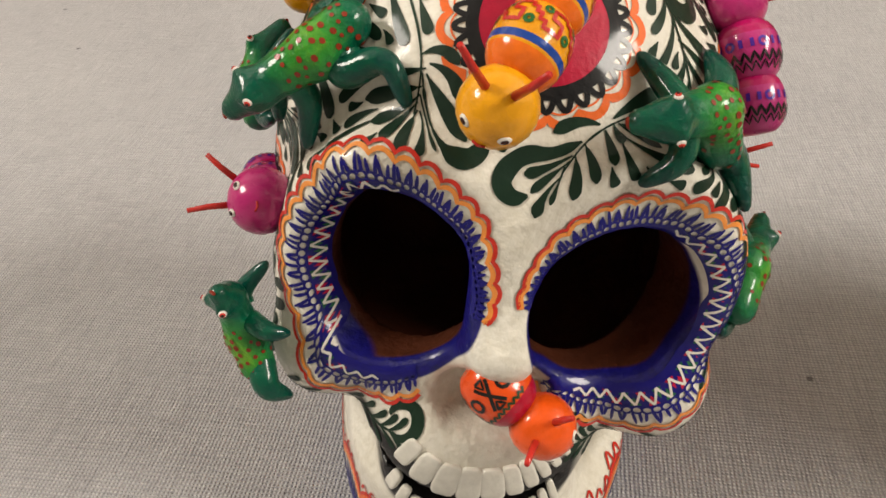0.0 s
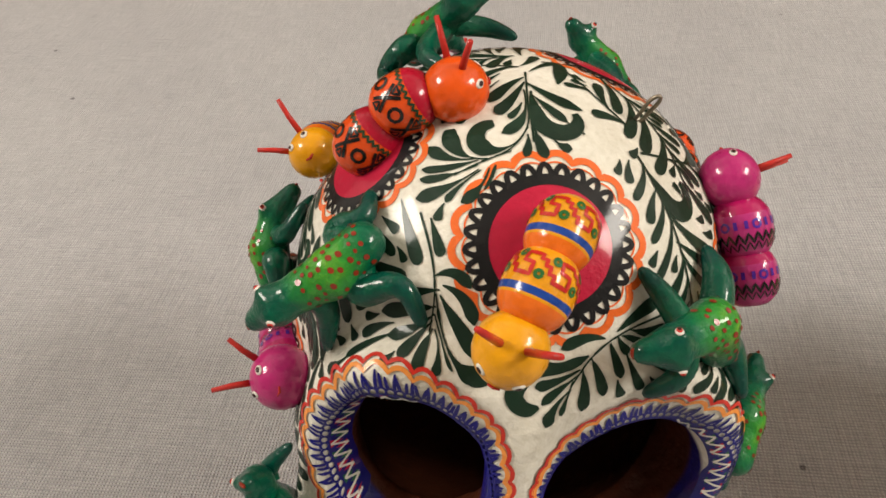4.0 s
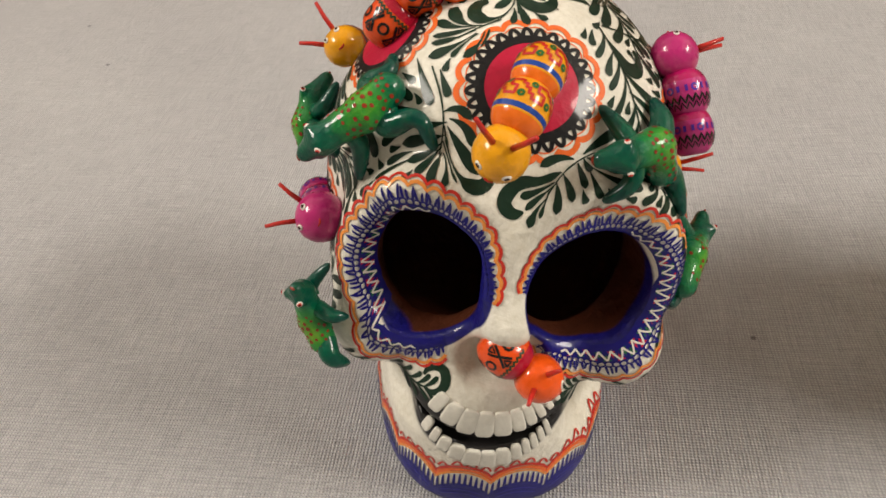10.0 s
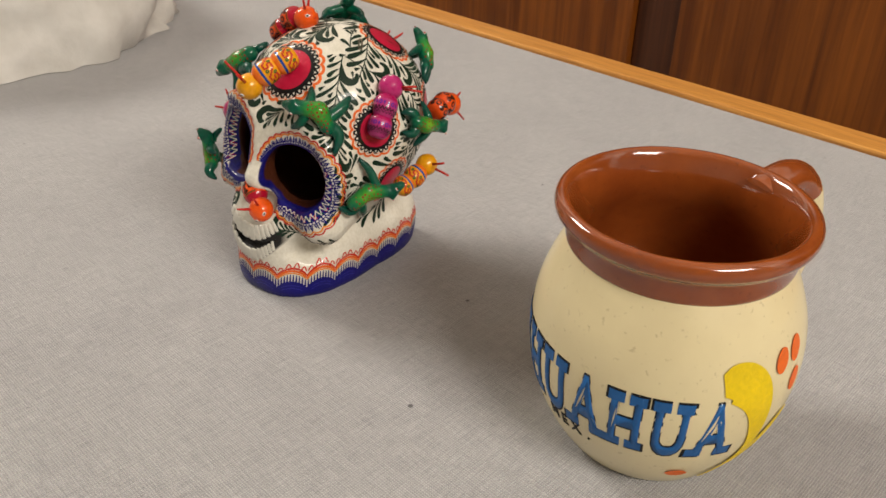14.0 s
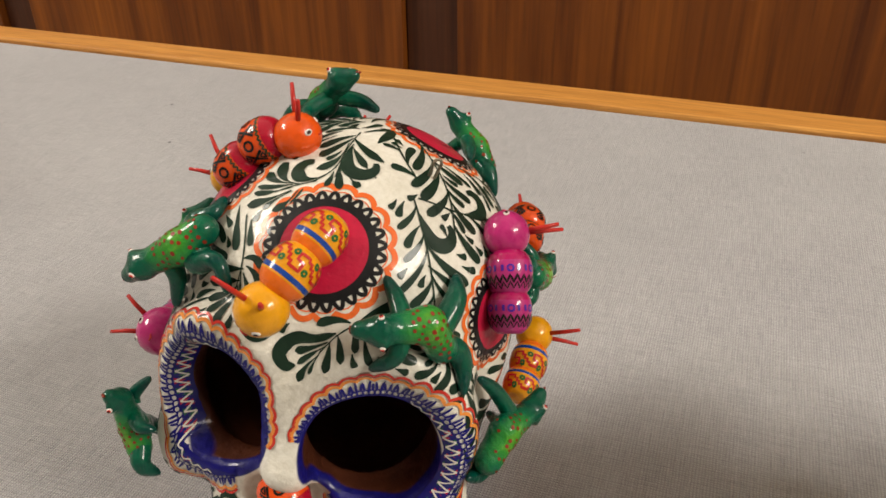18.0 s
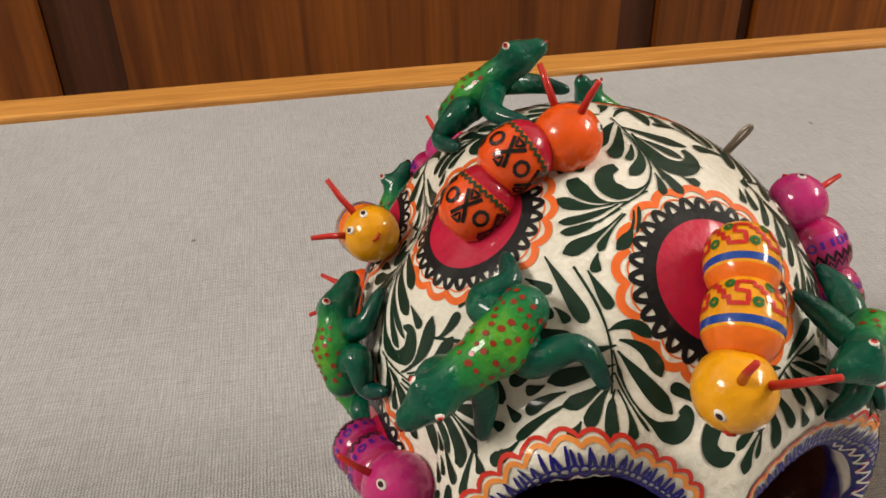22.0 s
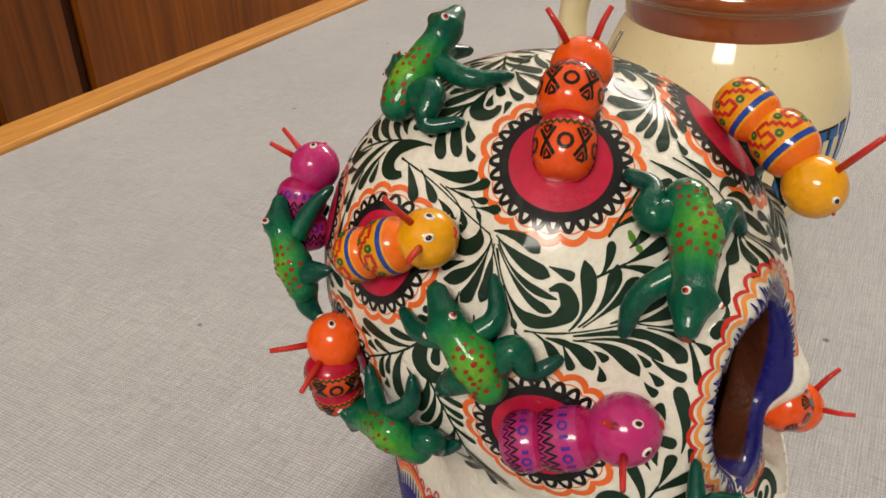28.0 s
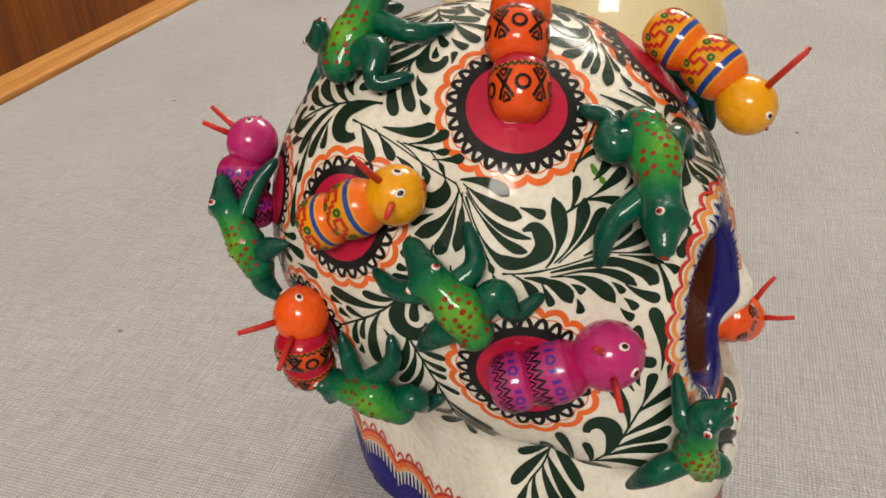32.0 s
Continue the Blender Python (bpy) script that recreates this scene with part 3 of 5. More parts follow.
def frond(stem, volute, leaves):
    """A spray whose strokes are told one by one (lon, lat): a stem, a heavy volute and teardrop leaves."""
    brush, own = Brush(crown, 0.018), -300.0

    def drawn(path):
        path = [tuple(by_angles(*q)[0]) for q in path]
        if len(path) > 3:
            fine = rounded(path, 3)
        else:
            fine = [[(1 - s) ** 2 * a + 2 * s * (1 - s) * (2 * b - (a + c) / 2) + s * s * c for a, b, c in zip(*path)] for s in (i / 11 for i in range(12))]
        return [crown(q)[0] for q in fine]

    lines = [drawn(stem), drawn(volute), *(drawn(path) for path in leaves)]
    full = [[0.045] * len(lines[0]), [0.10 + 0.24 * math.sin(math.pi * min(1.0, 0.94 * i / len(lines[1]))) ** 1.2 for i in range(len(lines[1]))]]
    for pts in lines[2:]:
        size = sum((b - a).length for a, b in zip(pts, pts[1:]))
        full.append([0.02 + min(0.36, 0.06 + 0.26 * size) * (i / 11) ** 0.8 * math.sqrt(max(0.0, 1 - (i / 11) ** 8)) for i in range(len(pts))])
    marks = np.array([(*q, w / 2, k) for k, (pts, wid) in enumerate(zip(lines, full)) for q, w in zip(pts, wid)])
    before = np.array(laid()[:, :4])
    for k, (pts, wid) in enumerate(zip(lines, full)):
        others = marks[marks[:, 4] != k]
        slim = []
        for q, w in zip(pts, wid):
            room = (np.linalg.norm(others[:, :3] - np.array(q), axis=1) - 0.034) * (w / 2) / (w / 2 + others[:, 3])
            best = min(w, 2 * float(room.min()))
            if len(before):
                best = min(best, 2 * float((np.linalg.norm(before[:, :3] - np.array(q), axis=1) - before[:, 3]).min() - 0.04))
            slim.append(max(0.03, best))
        slim = [min(w, (a + 2 * w + b) / 4) for a, w, b in zip([slim[0], *slim], slim, [*slim[1:], slim[-1]])]
        if k == 0 or max(slim) > 0.06:
            stroke(brush, pts, slim, own)
    brush.done("leaf_spray", GREEN_LEAF, skull)


spray_rand = random.Random(7)
PLANNED = []


def spray(path, size=0.9, curls=(), gap=0.35, wide=1.0):
    """A leaf spray on a stem through places of the crown (lon, lat); curls: (share of the stem, side)."""
    own = 1000 + len(PLANNED)
    size, gap = size * 1.3, gap * 1.12
    stem = rounded([tuple(by_angles(*q)[0]) for q in path], 3)
    stem = [crown(q)[0] for q in stem]
    reach = [0.0]
    for a, b in zip(stem, stem[1:]):
        reach.append(reach[-1] + (b - a).length)
    long = reach[-1]

    def along(dist):
        for i in range(len(stem) - 1):
            if reach[i + 1] >= dist or i == len(stem) - 2:
                k = (dist - reach[i]) / max(1e-6, reach[i + 1] - reach[i])
                p = stem[i].lerp(stem[i + 1], min(1.0, k))
                nor = crown(p)[1]
                t = (stem[i + 1] - stem[i]).normalized()
                return p, t, nor.cross(t).normalized()

    brush = Brush(crown, 0.018)
    for share, q in curls:
        p, t, w = along(share * long)
        curl(brush, p, t, w * q, size * 1.55, 0.36 * min(1.0, size), own - 0.5)
    PLANNED.append((brush, stem, along, long, size, gap, wide, curls, own))


def fill_spray(brush, stem, along, long, size, gap, wide, curls, own):
    """The leaves of a spray whose curls already stand."""
    count = max(3, round(long / (gap * 0.86)))
    for k in range(count):
        for q in (-1, 1):
            dist = (k + (0.15 if q > 0 else 0.45)) * long / count
            s = dist / long
            p, t, w = along(dist)
            if any(q == cq and -0.05 < s - share < 0.3 * size / long for share, cq in curls):
                continue
            ln = size * (0.72 + 0.42 * math.sin(math.pi * (0.18 + 0.72 * s))) * spray_rand.uniform(0.86, 1.12)
            leaf(brush, p, t, w * q, ln, 0.74 * gap * wide * spray_rand.uniform(0.9, 1.1), own, spray_rand.uniform(0.26, 0.38), spray_rand.uniform(0.45, 0.62))
    p, t, w = along(long)
    leaf(brush, p, t, w, size * 0.75, 0.62 * gap * wide, own, 0.0, 0.08)
    if len(brush.v):
        brush.ribbon(stem[::2] + [stem[-1]], [0.05] * len(stem[::2]) + [0.04])
        return brush.done("leaf_spray", GREEN_LEAF, skull)


def flower(p, radius, loops=26):
    """A red disc in a black looped collar and an orange scalloped double line."""
    radius *= 1.07
    root = obj("painted_flower", None, None, skull)
    place, nor = crown(p)
    KEEP_OUT.append((place, radius * 1.62))
    u, v = tangents(place, nor, place + Vector((0.2, 0.1, 1)))

    def at(r, a):
        return place + u * (r * math.cos(a)) + v * (r * math.sin(a))

    turn = [2 * math.pi * k / 56 for k in range(56)]
    b = Brush(crown, 0.012)
    b.fan(place, [[at(radius * q, a) for a in turn] for q in (0.3, 0.6, 0.85, 1.0)])
    b.done("disc", RED_DISC, root)
    b = Brush(crown, 0.016)
    b.ribbon([at(radius * 1.09, a) for a in turn], radius * 0.20, True)
    for k in range(loops):
        a0, a1 = 2 * math.pi * k / loops, 2 * math.pi * (k + 1) / loops
        arc = [at(radius * (1.13 + 0.25 * math.sin(math.pi * i / 8) ** 0.7), a0 + (a1 - a0) * (0.08 + 0.84 * i / 8)) for i in range(9)]
        b.ribbon(arc, radius * 0.095)
    b.done("collar", BLACK_LINE, root, "", "stuff")
    b = Brush(crown, 0.014)
    lobes = max(10, loops * 2 // 3)
    n = lobes * 8
    for ring, amp, w in ((1.47, 0.15, 0.14), (1.34, 0.09, 0.03)):
        b.ribbon([at(radius * (ring + amp * abs(math.sin(math.pi * i / 8)) ** 0.8), 2 * math.pi * i / n) for i in range(n)], radius * w, True)
    b.done("scallop", ORANGE_LINE, root)
    return root


# ---- the painted borders of the eye sockets ----
def eye_border(side):
    c, right, up, out = (Vector(q) for q in eye_axes(side))
    _, half_wide, half_tall = EYES[side]
    right = right * side
    deep = c - out * 4.0

    def caster(p):
        place, normal, _, _ = SKIN.find_nearest(Vector(p))
        return place, (normal if normal.dot(place - deep) > 0 else -normal)

    def sweep(a):
        """Places on the clay from inside the hole outwards, at an angle round the axis, and the number at which the wall turns outwards."""
        flat = (right * (math.cos(a) * half_wide) + up * (math.sin(a) * half_tall)).normalized()
        hole = 1.0 / math.hypot(flat.dot(right) / half_wide, flat.dot(up) / half_tall)
        lean, places, first = math.atan2(hole * 0.7, 4.4), [], None
        while lean < radians(75):
            way = out * math.cos(lean) + flat * math.sin(lean)
            place, normal, _, _ = SKIN.ray_cast(deep + way * 12.0, -way)
            lean += radians(0.35)
            if place is None:
                place, normal = places[-1] if places else c + flat * hole, flat
            if first is None and abs(normal.dot(out)) > 0.24 and (place - c).dot(flat) > hole * 0.9 and (place - c).dot(out) > -0.95:
                first = len(places)
            places.append(place)
        return places, first or 0

    TURNS = 200
    sweeps = [sweep(-math.pi + 2 * math.pi * k / TURNS) for k in range(TURNS)]
    firsts = np.array([q[1] for q in sweeps], float)
    firsts = np.median([np.roll(firsts, k) for k in range(-6, 7)], 0)
    firsts = np.mean([np.roll(firsts, k) for k in range(-4, 5)], 0)

    def outward(places, rim, first):
        """Every half millimetre along the clay from the hole's edge."""
        line = np.array([tuple(q) for q in places[rim:rim + 1] * rim + places[rim:]])
        line = np.stack([np.interp(np.arange(first, len(line) - 1, 1.0), np.arange(len(line)), line[:, k]) for k in range(3)], -1)
        reach = np.concatenate([[0], np.cumsum(np.minimum(np.linalg.norm(np.diff(line, axis=0), axis=1), 0.14))])
        return np.stack([np.interp(np.arange(0, 2.2, 0.05), reach, line[:, k]) for k in range(3)], -1)

    net = np.stack([outward(*q, first) for q, first in zip(sweeps, firsts)])
    for _ in range(3):
        net = (np.roll(net, 1, 0) + 2 * net + np.roll(net, -1, 0)) / 4

    def at(a, off):
        """Off: centimetres along the clay outwards from the hole's edge."""
        k, o = ((a + math.pi) / (2 * math.pi) * TURNS) % TURNS, min(2.1, max(0.0, off)) / 0.05
        k0, o0 = int(k), int(o)
        p = sum(net[(k0 + dk) % TURNS, min(o0 + do, net.shape[1] - 1)] * ((k - k0) if dk else (1 - k + k0)) * ((o - o0) if do else (1 - o + o0)) for dk in (0, 1) for do in (0, 1))
        return Vector(p)

    start, stop = (radians(-108), radians(183)) if side < 0 else (radians(-119), radians(168))

    def slim(a):
        """How broad the border's rows are: narrow towards the nose."""
        top = 0.50 if side < 0 else 0.66
        return 1.0 - top * max(0.0, (a - radians(85)) / (stop - radians(85))) - 0.30 * max(0.0, (-a - radians(70)) / radians(45))

    def lip(a):
        return 0.06 + 0.10 * max(0.0, math.cos(a + radians(80)))

    def zig(a):
        """Breadth of the zigzag band: full on the lower outer side, none on the inner one."""
        return 0.42 * max(0.0, math.cos((a + radians(0 if side < 0 else 22)) * 0.85)) ** 1.1

    def base(a):
        return lip(a) + zig(a)

    root = obj("eye_border", None, None, skull)
    span = stop - start

    def row(n, fun, brush, width):
        line = []
        for k in range(n * 6 + 1):
            a = start + span * k / (n * 6)
            line.append(at(a, fun(a) + 0.13 * slim(a) * abs(math.sin(math.pi * k / 6)) ** 0.8))
        brush.ribbon(line, width)

    for name, mat, off, width, n in (("red_scallop", RED_LINE, 0.60, 0.075, 26), ("amber_scallop", AMBER_LINE, 0.46, 0.085, 26)):
        b = Brush(caster, 0.03)
        row(n, lambda a: base(a) + off * slim(a), b, width)
        b.done(name, mat, root)
    b = Brush(caster, 0.028)
    loops = 66
    for k in range(loops):
        a = start + span * (k + 0.5) / loops
        mid, r, w = base(a) + 0.085 * slim(a), 0.078 * slim(a), span / loops * 0.52
        ring = [at(a + w * math.cos(t), mid + r * math.sin(t)) for t in (2 * math.pi * i / 10 for i in range(10))]
        b.ribbon(ring, 0.045, True)
    for k in range(loops * 3 // 2):
        a = start + span * (k + 0.5) / (loops * 1.5)
        z = base(a) + 0.15 * slim(a)
        long = (0.22, 0.31, 0.26)[k % 3] * slim(a)
        b.ribbon([at(a + 0.025 * math.sin(k * 2.4) * i / 4, z + long * i / 4) for i in range(5)], [0.055, 0.065, 0.065, 0.055, 0.03])
    b.done("blue_fringe", BLUE_LINE, root, "", "stuff")
    b = Brush(caster, 0.02)
    rows = []
    for i in range(121):
        a = start + span * i / 120
        rows.append([b.put(at(a, (base(a) + 0.03) * q)) for q in (0.0, 0.25, 0.5, 0.75, 1.0)])
    for p, q in zip(rows, rows[1:]):
        b.f += [(p[j], p[j + 1], q[j + 1], q[j]) for j in range(4)]
    b.done("blue_band", BLUE_LINE, root)
    marks = [start + span * (k + 0.5) / 66 for k in range(66)]
    marks = [a for a in marks if zig(a) > 0.12]
    b = Brush(caster, 0.034)
    for k, a in enumerate(marks[:-1]):
        a2 = marks[k + 1]
        lo, hi = (lip(a) + 0.02, base(a2) - 0.03) if k % 2 else (base(a) - 0.03, lip(a2) + 0.02)
        b.ribbon([at(a + (a2 - a) * i / 4, lo + (hi - lo) * i / 4) for i in range(5)], 0.048)
    b.done("white_zigzag", WHITE_LINE, root, "", "stuff")
    for name, mat, odd in (("red_inlay", RED_DISC, 0), ("green_inlay", GREEN_TRI, 1)):
        b = Brush(caster, 0.028)
        for k, a in enumerate(marks[1:-1]):
            if (k // 2) % 2 != odd:
                continue
            d = (marks[1] - marks[0]) * 0.62
            low, top = lip(a) + 0.03, base(a) - 0.02
            tip, foot = (low + 0.09, top) if k % 2 else (top - 0.09, low)
            b.f.append((b.put(at(a, tip)), b.put(at(a - d, foot)), b.put(at(a + d, foot))))
        b.done(name, mat, root, "", "stuff")
    return root


GREEN_TRI = paint("green_triangle_paint", (0.02, 0.13, 0.06))
for s in (-1, 1):
    eye_border(s)

# ---- the band round the foot ----
FOOT = Vector((0.3, -0.45, 0.0))
FOOT_AT = {}


def foot_cast(p):
    return cast(p, Vector((FOOT.x, FOOT.y, p[2])), 9.0)


def at_foot(a, height):
    key = (round(a, 5), round(height, 4))
    if key not in FOOT_AT:
        FOOT_AT[key] = find_foot(a, height)
    return FOOT_AT[key]


def find_foot(a, height):
    """A place on the jaw by its angle (0 in front) and its height over the table."""
    out = Vector((math.sin(a), -math.cos(a), 0))
    z = height
    for _ in range(4):
        place, _ = foot_cast(FOOT + out * 5 + Vector((0, 0, z)))
        z += height - to_world(place)[2] * 100
    return place


foot_band = obj("foot_band", None, None, skull)
LOBES = 18
ring_turns = [math.pi * 2 * i / 240 for i in range(241)]
ring_places = [at_foot(a, 1.0) for a in ring_turns]
ring_reach = np.cumsum([0.0] + [(b - a).length for a, b in zip(ring_places, ring_places[1:])])


def lobe_turn(k):
    """The angle at which lobe k of the band begins; lobes are alike in length."""
    u = (k / LOBES + 0.0505) % 1.0
    return float(np.interp(u * ring_reach[-1], ring_reach, ring_turns))


def bow(k):
    return abs(math.sin(math.pi * k)) ** 0.75


for name, mat, height, amp, width in (("red_scallop", RED_LINE, 1.47, 0.44, 0.10), ("orange_scallop", ORANGE_LINE, 1.33, 0.44, 0.13), ("amber_scallop", AMBER_LINE, 1.20, 0.44, 0.07)):
    b = Brush(foot_cast, 0.025)
    b.ribbon([at_foot(lobe_turn(i / 10), height + amp * bow(i / 10)) for i in range(10 * LOBES)], width, True)
    b.done(name, mat, foot_band)
b = Brush(foot_cast, 0.027)
for k in range(4 * LOBES):
    arc = [at_foot(lobe_turn((k + 0.12 + 0.76 * i / 6) / 4), 1.50 + 0.44 * bow((k + 0.5) / 4) + 0.22 * math.sin(math.pi * i / 6)) for i in range(7)]
    b.ribbon(arc, 0.065)
b.done("red_looping", RED_LINE, foot_band, "", "stuff")
b = Brush(foot_cast, 0.022)
for k in range(10 * LOBES):
    base = 0.44 * bow((k + 0.5) / 10)
    a = lobe_turn((k + 0.5) / 10)
    b.ribbon([at_foot(a, 0.62 + base + 0.5 * i / 3) for i in range(4)], [0.09, 0.085, 0.075, 0.04])
b.done("blue_fringe", BLUE_LINE, foot_band, "", "stuff")
b = Brush(foot_cast, 0.018)
for k in range(10 * LOBES):
    low, b0, b1 = 0.30, 0.44 * bow(k / 10), 0.44 * bow((k + 1) / 10)
    a0, a1 = lobe_turn(k / 10), lobe_turn((k + 1) / 10) if (k + 1) < 10 * LOBES else lobe_turn(0)
    rows = [(b.put(at_foot(a0, low + (0.4 + b0) * q)), b.put(at_foot(a1, low + (0.4 + b1) * q))) for q in (0, 0.33, 0.66, 1)]
    b.f += [(p[0], p[1], q[1], q[0]) for p, q in zip(rows, rows[1:])]
b.done("blue_foot", BLUE_LINE, foot_band)
PALE_BLUE = paint("pale_blue_paint", (0.035, 0.035, 0.36), 0.8)
b = Brush(foot_cast, 0.026)
for k in range(LOBES):
    for drop in (0.14, 0.32):
        b.ribbon([at_foot(lobe_turn(k + 0.14 + 0.72 * i / 10), 0.62 + 0.40 * bow(0.14 + 0.72 * i / 10) - drop) for i in range(11)], 0.030)
b.done("pale_arc", PALE_BLUE, foot_band, "", "stuff")

# ---- teeth ----
TOOTH_WHITE = paint("tooth_enamel", (0.74, 0.72, 0.64), 0.85, 0.28)


def tooth(x, upper, wide, tall):
    z = mouth_line(x) + (0.18 + tall / 2 if upper else -0.40 - tall / 2)
    place, nor = cast(Vector((x, -9, z)), Vector((x * 0.55, -1.5, z)), 9.0)
    side = Vector((0, 0, 1)).cross(nor).normalized()
    rise = nor.cross(side)
    lean = 0.30 * (x + 0.28) * (1.0 if upper else 0.6)
    side, rise = side * math.cos(lean) + rise * math.sin(lean), rise * math.cos(lean) - side * math.sin(lean)
    bm = bmesh.new()
    bmesh.ops.create_cube(bm, size=1.0)
    bmesh.ops.bevel(bm, geom=list(bm.edges), offset=0.26, segments=3, affect="EDGES", profile=0.5)
    for v in bm.verts:
        taper = 1 + (-0.06 if upper else -0.1) * v.co.z
        v.co = place + nor * (v.co.y * 0.14) + side * (v.co.x * wide * taper) + rise * (v.co.z * tall)
        v.co = Vector(to_world(v.co))
    me = bpy.data.meshes.new("tooth")
    bm.to_mesh(me)
    bm.free()
    me.polygons.foreach_set("use_smooth", [True] * len(me.polygons))
    obj("tooth", me, TOOTH_WHITE, skull)


UPPER_EDGES = (-2.02, -1.63, -1.13, -0.59, -0.06, 0.47, 0.86, 1.17, 1.42, 1.64, 1.82)
LOWER_EDGES = (-2.25, -1.95, -1.69, -1.32, -0.85, -0.31, 0.19, 0.66, 0.98, 1.22, 1.44, 1.64, 1.82)
for upper, edges in ((True, UPPER_EDGES), (False, LOWER_EDGES)):
    for a, b in zip(edges, edges[1:]):
        x = (a + b) / 2
        far = min(1.0, abs(x + 0.28) / 1.9)
        tooth(x, upper, (b - a) * 0.90, (0.90 if upper else 0.72) - (0.30 if upper else 0.22) * far**1.5)

# ---- flowers and leaf sprays ----
flower((0.08, -3.37, 11.67), 1.0, 28)
flower((-3.03, -0.70, 11.60), 0.88, 28)
flower((-3.6, 2.6, 9.55), 0.80, 24)
flower((-4.40, -0.96, 6.75), 0.87, 24)
flower((4.18, -1.72, 9.57), 0.82, 24)
flower((4.6, -0.6, 6.4), 0.75, 24)
flower((1.65, 1.7, 12.4), 0.85, 24)
flower((-3.0, 3.7, 6.9), 0.7, 22)
flower((3.7, 2.9, 9.2), 0.7, 22)
flower((-1.6, 4.4, 9.3), 0.7, 22)

spray([(-10, 84), (-8, 76), (-5, 68)], 0.95, [(0.1, 1)])
spray([(160, 80), (125, 72), (90, 67), (74, 58), (59, 46)], 0.72, [(0.05, -1)])
spray([(-170, 76), (-140, 74)], 0.6)
spray([(-8, 66), (-26, 58), (-42, 50)], 0.8, [(0.75, -1)])
frond([(-39, 46), (-30, 39), (-26, 32), (-25, 24)], [(-26, 32), (-23, 26), (-20, 22), (-15, 18.6), (-11.5, 18.5), (-9.5, 21), (-11, 22.5)], [
    [(-25, 32), (-19, 27), (-13, 21.5)], [(-25, 34), (-19, 32.5), (-15.5, 28)], [(-28, 35), (-23, 37), (-18, 35)], [(-25, 28), (-21.5, 23), (-18, 19)],
    [(-25, 29.5), (-31, 27), (-38, 23.5)], [(-25, 28), (-29, 23.5), (-34, 20)], [(-25, 26.5), (-27.5, 22), (-29, 18.5)], [(-24.5, 25), (-25, 21), (-24.5, 17.5)], [(-24, 25), (-21.5, 21), (-21, 17.5)]])
frond([(31, 28), (19, 27.5), (11, 24), (6, 18)], [(10, 23.5), (4, 21), (-1, 21), (-4.5, 18), (-5.5, 15), (-3, 12.5), (0, 13.5)], [
    [(14, 26.5), (9, 27), (4, 25)], [(8, 21), (3, 18.5), (-1, 17)], [(7.5, 20), (3, 16.5), (0.5, 14)], [(6.5, 19), (5, 15.5), (4, 12.5)], [(6, 17.5), (3, 14), (1.5, 10)],
    [(8.5, 21), (8.5, 17.5), (8, 13.5)], [(10.5, 23), (11.5, 20), (12, 16.5)], [(15, 25.5), (15.5, 22.5), (15.5, 19.5)], [(18, 26.5), (22, 24.5), (26, 21.5)],
    [(20, 27.5), (25, 25.6), (32, 24.5)], [(17, 27.5), (23, 30), (30, 31.5)]])
frond([(-132, 39), (-120, 38), (-108, 34), (-95, 29)], [(-105, 37), (-99, 32), (-98, 26), (-103, 24), (-106, 27)], [
    [(-122, 40), (-111, 41), (-104, 43)], [(-113, 38), (-103, 40), (-100, 42)], [(-115, 38), (-104, 37), (-98, 37)], [(-104, 35), (-98, 35), (-93, 35)],
    [(-129, 39), (-125, 35), (-123, 31)], [(-124, 39), (-120, 36), (-117, 33)], [(-121, 38), (-113, 36), (-109, 33)], [(-117, 38), (-108, 34), (-105, 28)]])
frond([(-95, 29), (-91, 22), (-89, 16), (-86, 11)], [(-92, 26), (-89, 18), (-84, 11), (-78, 10), (-73, 13), (-73, 16), (-75, 19), (-78, 18)], [
    [(-94, 30), (-86, 29), (-81, 26)], [(-93, 29), (-85, 24), (-78, 21)], [(-92, 28), (-85, 20), (-76, 16)], [(-92, 27), (-84, 17), (-77, 13)],
    [(-94, 28), (-98, 20), (-105, 16)], [(-94, 28), (-96, 18), (-99, 12)], [(-93, 27), (-93, 19), (-94, 13)], [(-89, 18), (-87, 13), (-85, 8)]])
frond([(-83, 8), (-77, 8), (-70, 9), (-60, 11)], [(-72, 8), (-64, 9), (-57, 9), (-53, 7), (-50, 5), (-50, 3)], [
    [(-73, 9), (-69, 16), (-70, 25)], [(-71, 10), (-65, 16), (-62, 24)], [(-70, 10), (-62, 16), (-57, 21)], [(-64, 11), (-56, 14), (-51, 17)],
    [(-61, 11), (-54, 12), (-47, 14)], [(-58, 11), (-52, 10), (-46, 10)], [(-56, 10), (-52, 9), (-47, 7)], [(-71, 7), (-60, 7), (-53, 3)],
    [(-72, 7), (-63, 5), (-57, -1)], [(-78, 7), (-71, 5), (-67, 0)], [(-81, 8), (-77, 5), (-75, 1)]])
frond([(-155, 87), (-13, 80), (-8, 72), (-16, 65), (-27, 61)], [(-9, 72), (-14, 67), (-23, 64), (-32, 64), (-37, 66), (-38, 69), (-32, 71)], [
    [(-33, 87), (25, 81), (41, 75)], [(-11, 83), (17, 75), (27, 69)], [(-6, 77), (6, 69), (15, 66)], [(-6, 73), (-2, 68), (1, 64)],
    [(-9, 70), (-8, 67), (-9, 64)], [(-44, 87), (-33, 78), (-38, 74)], [(-89, 88), (-57, 82), (-49, 76)], [(-26, 84), (-14, 75), (-24, 69)],
    [(-174, 87), (141, 79), (66, 84)]])
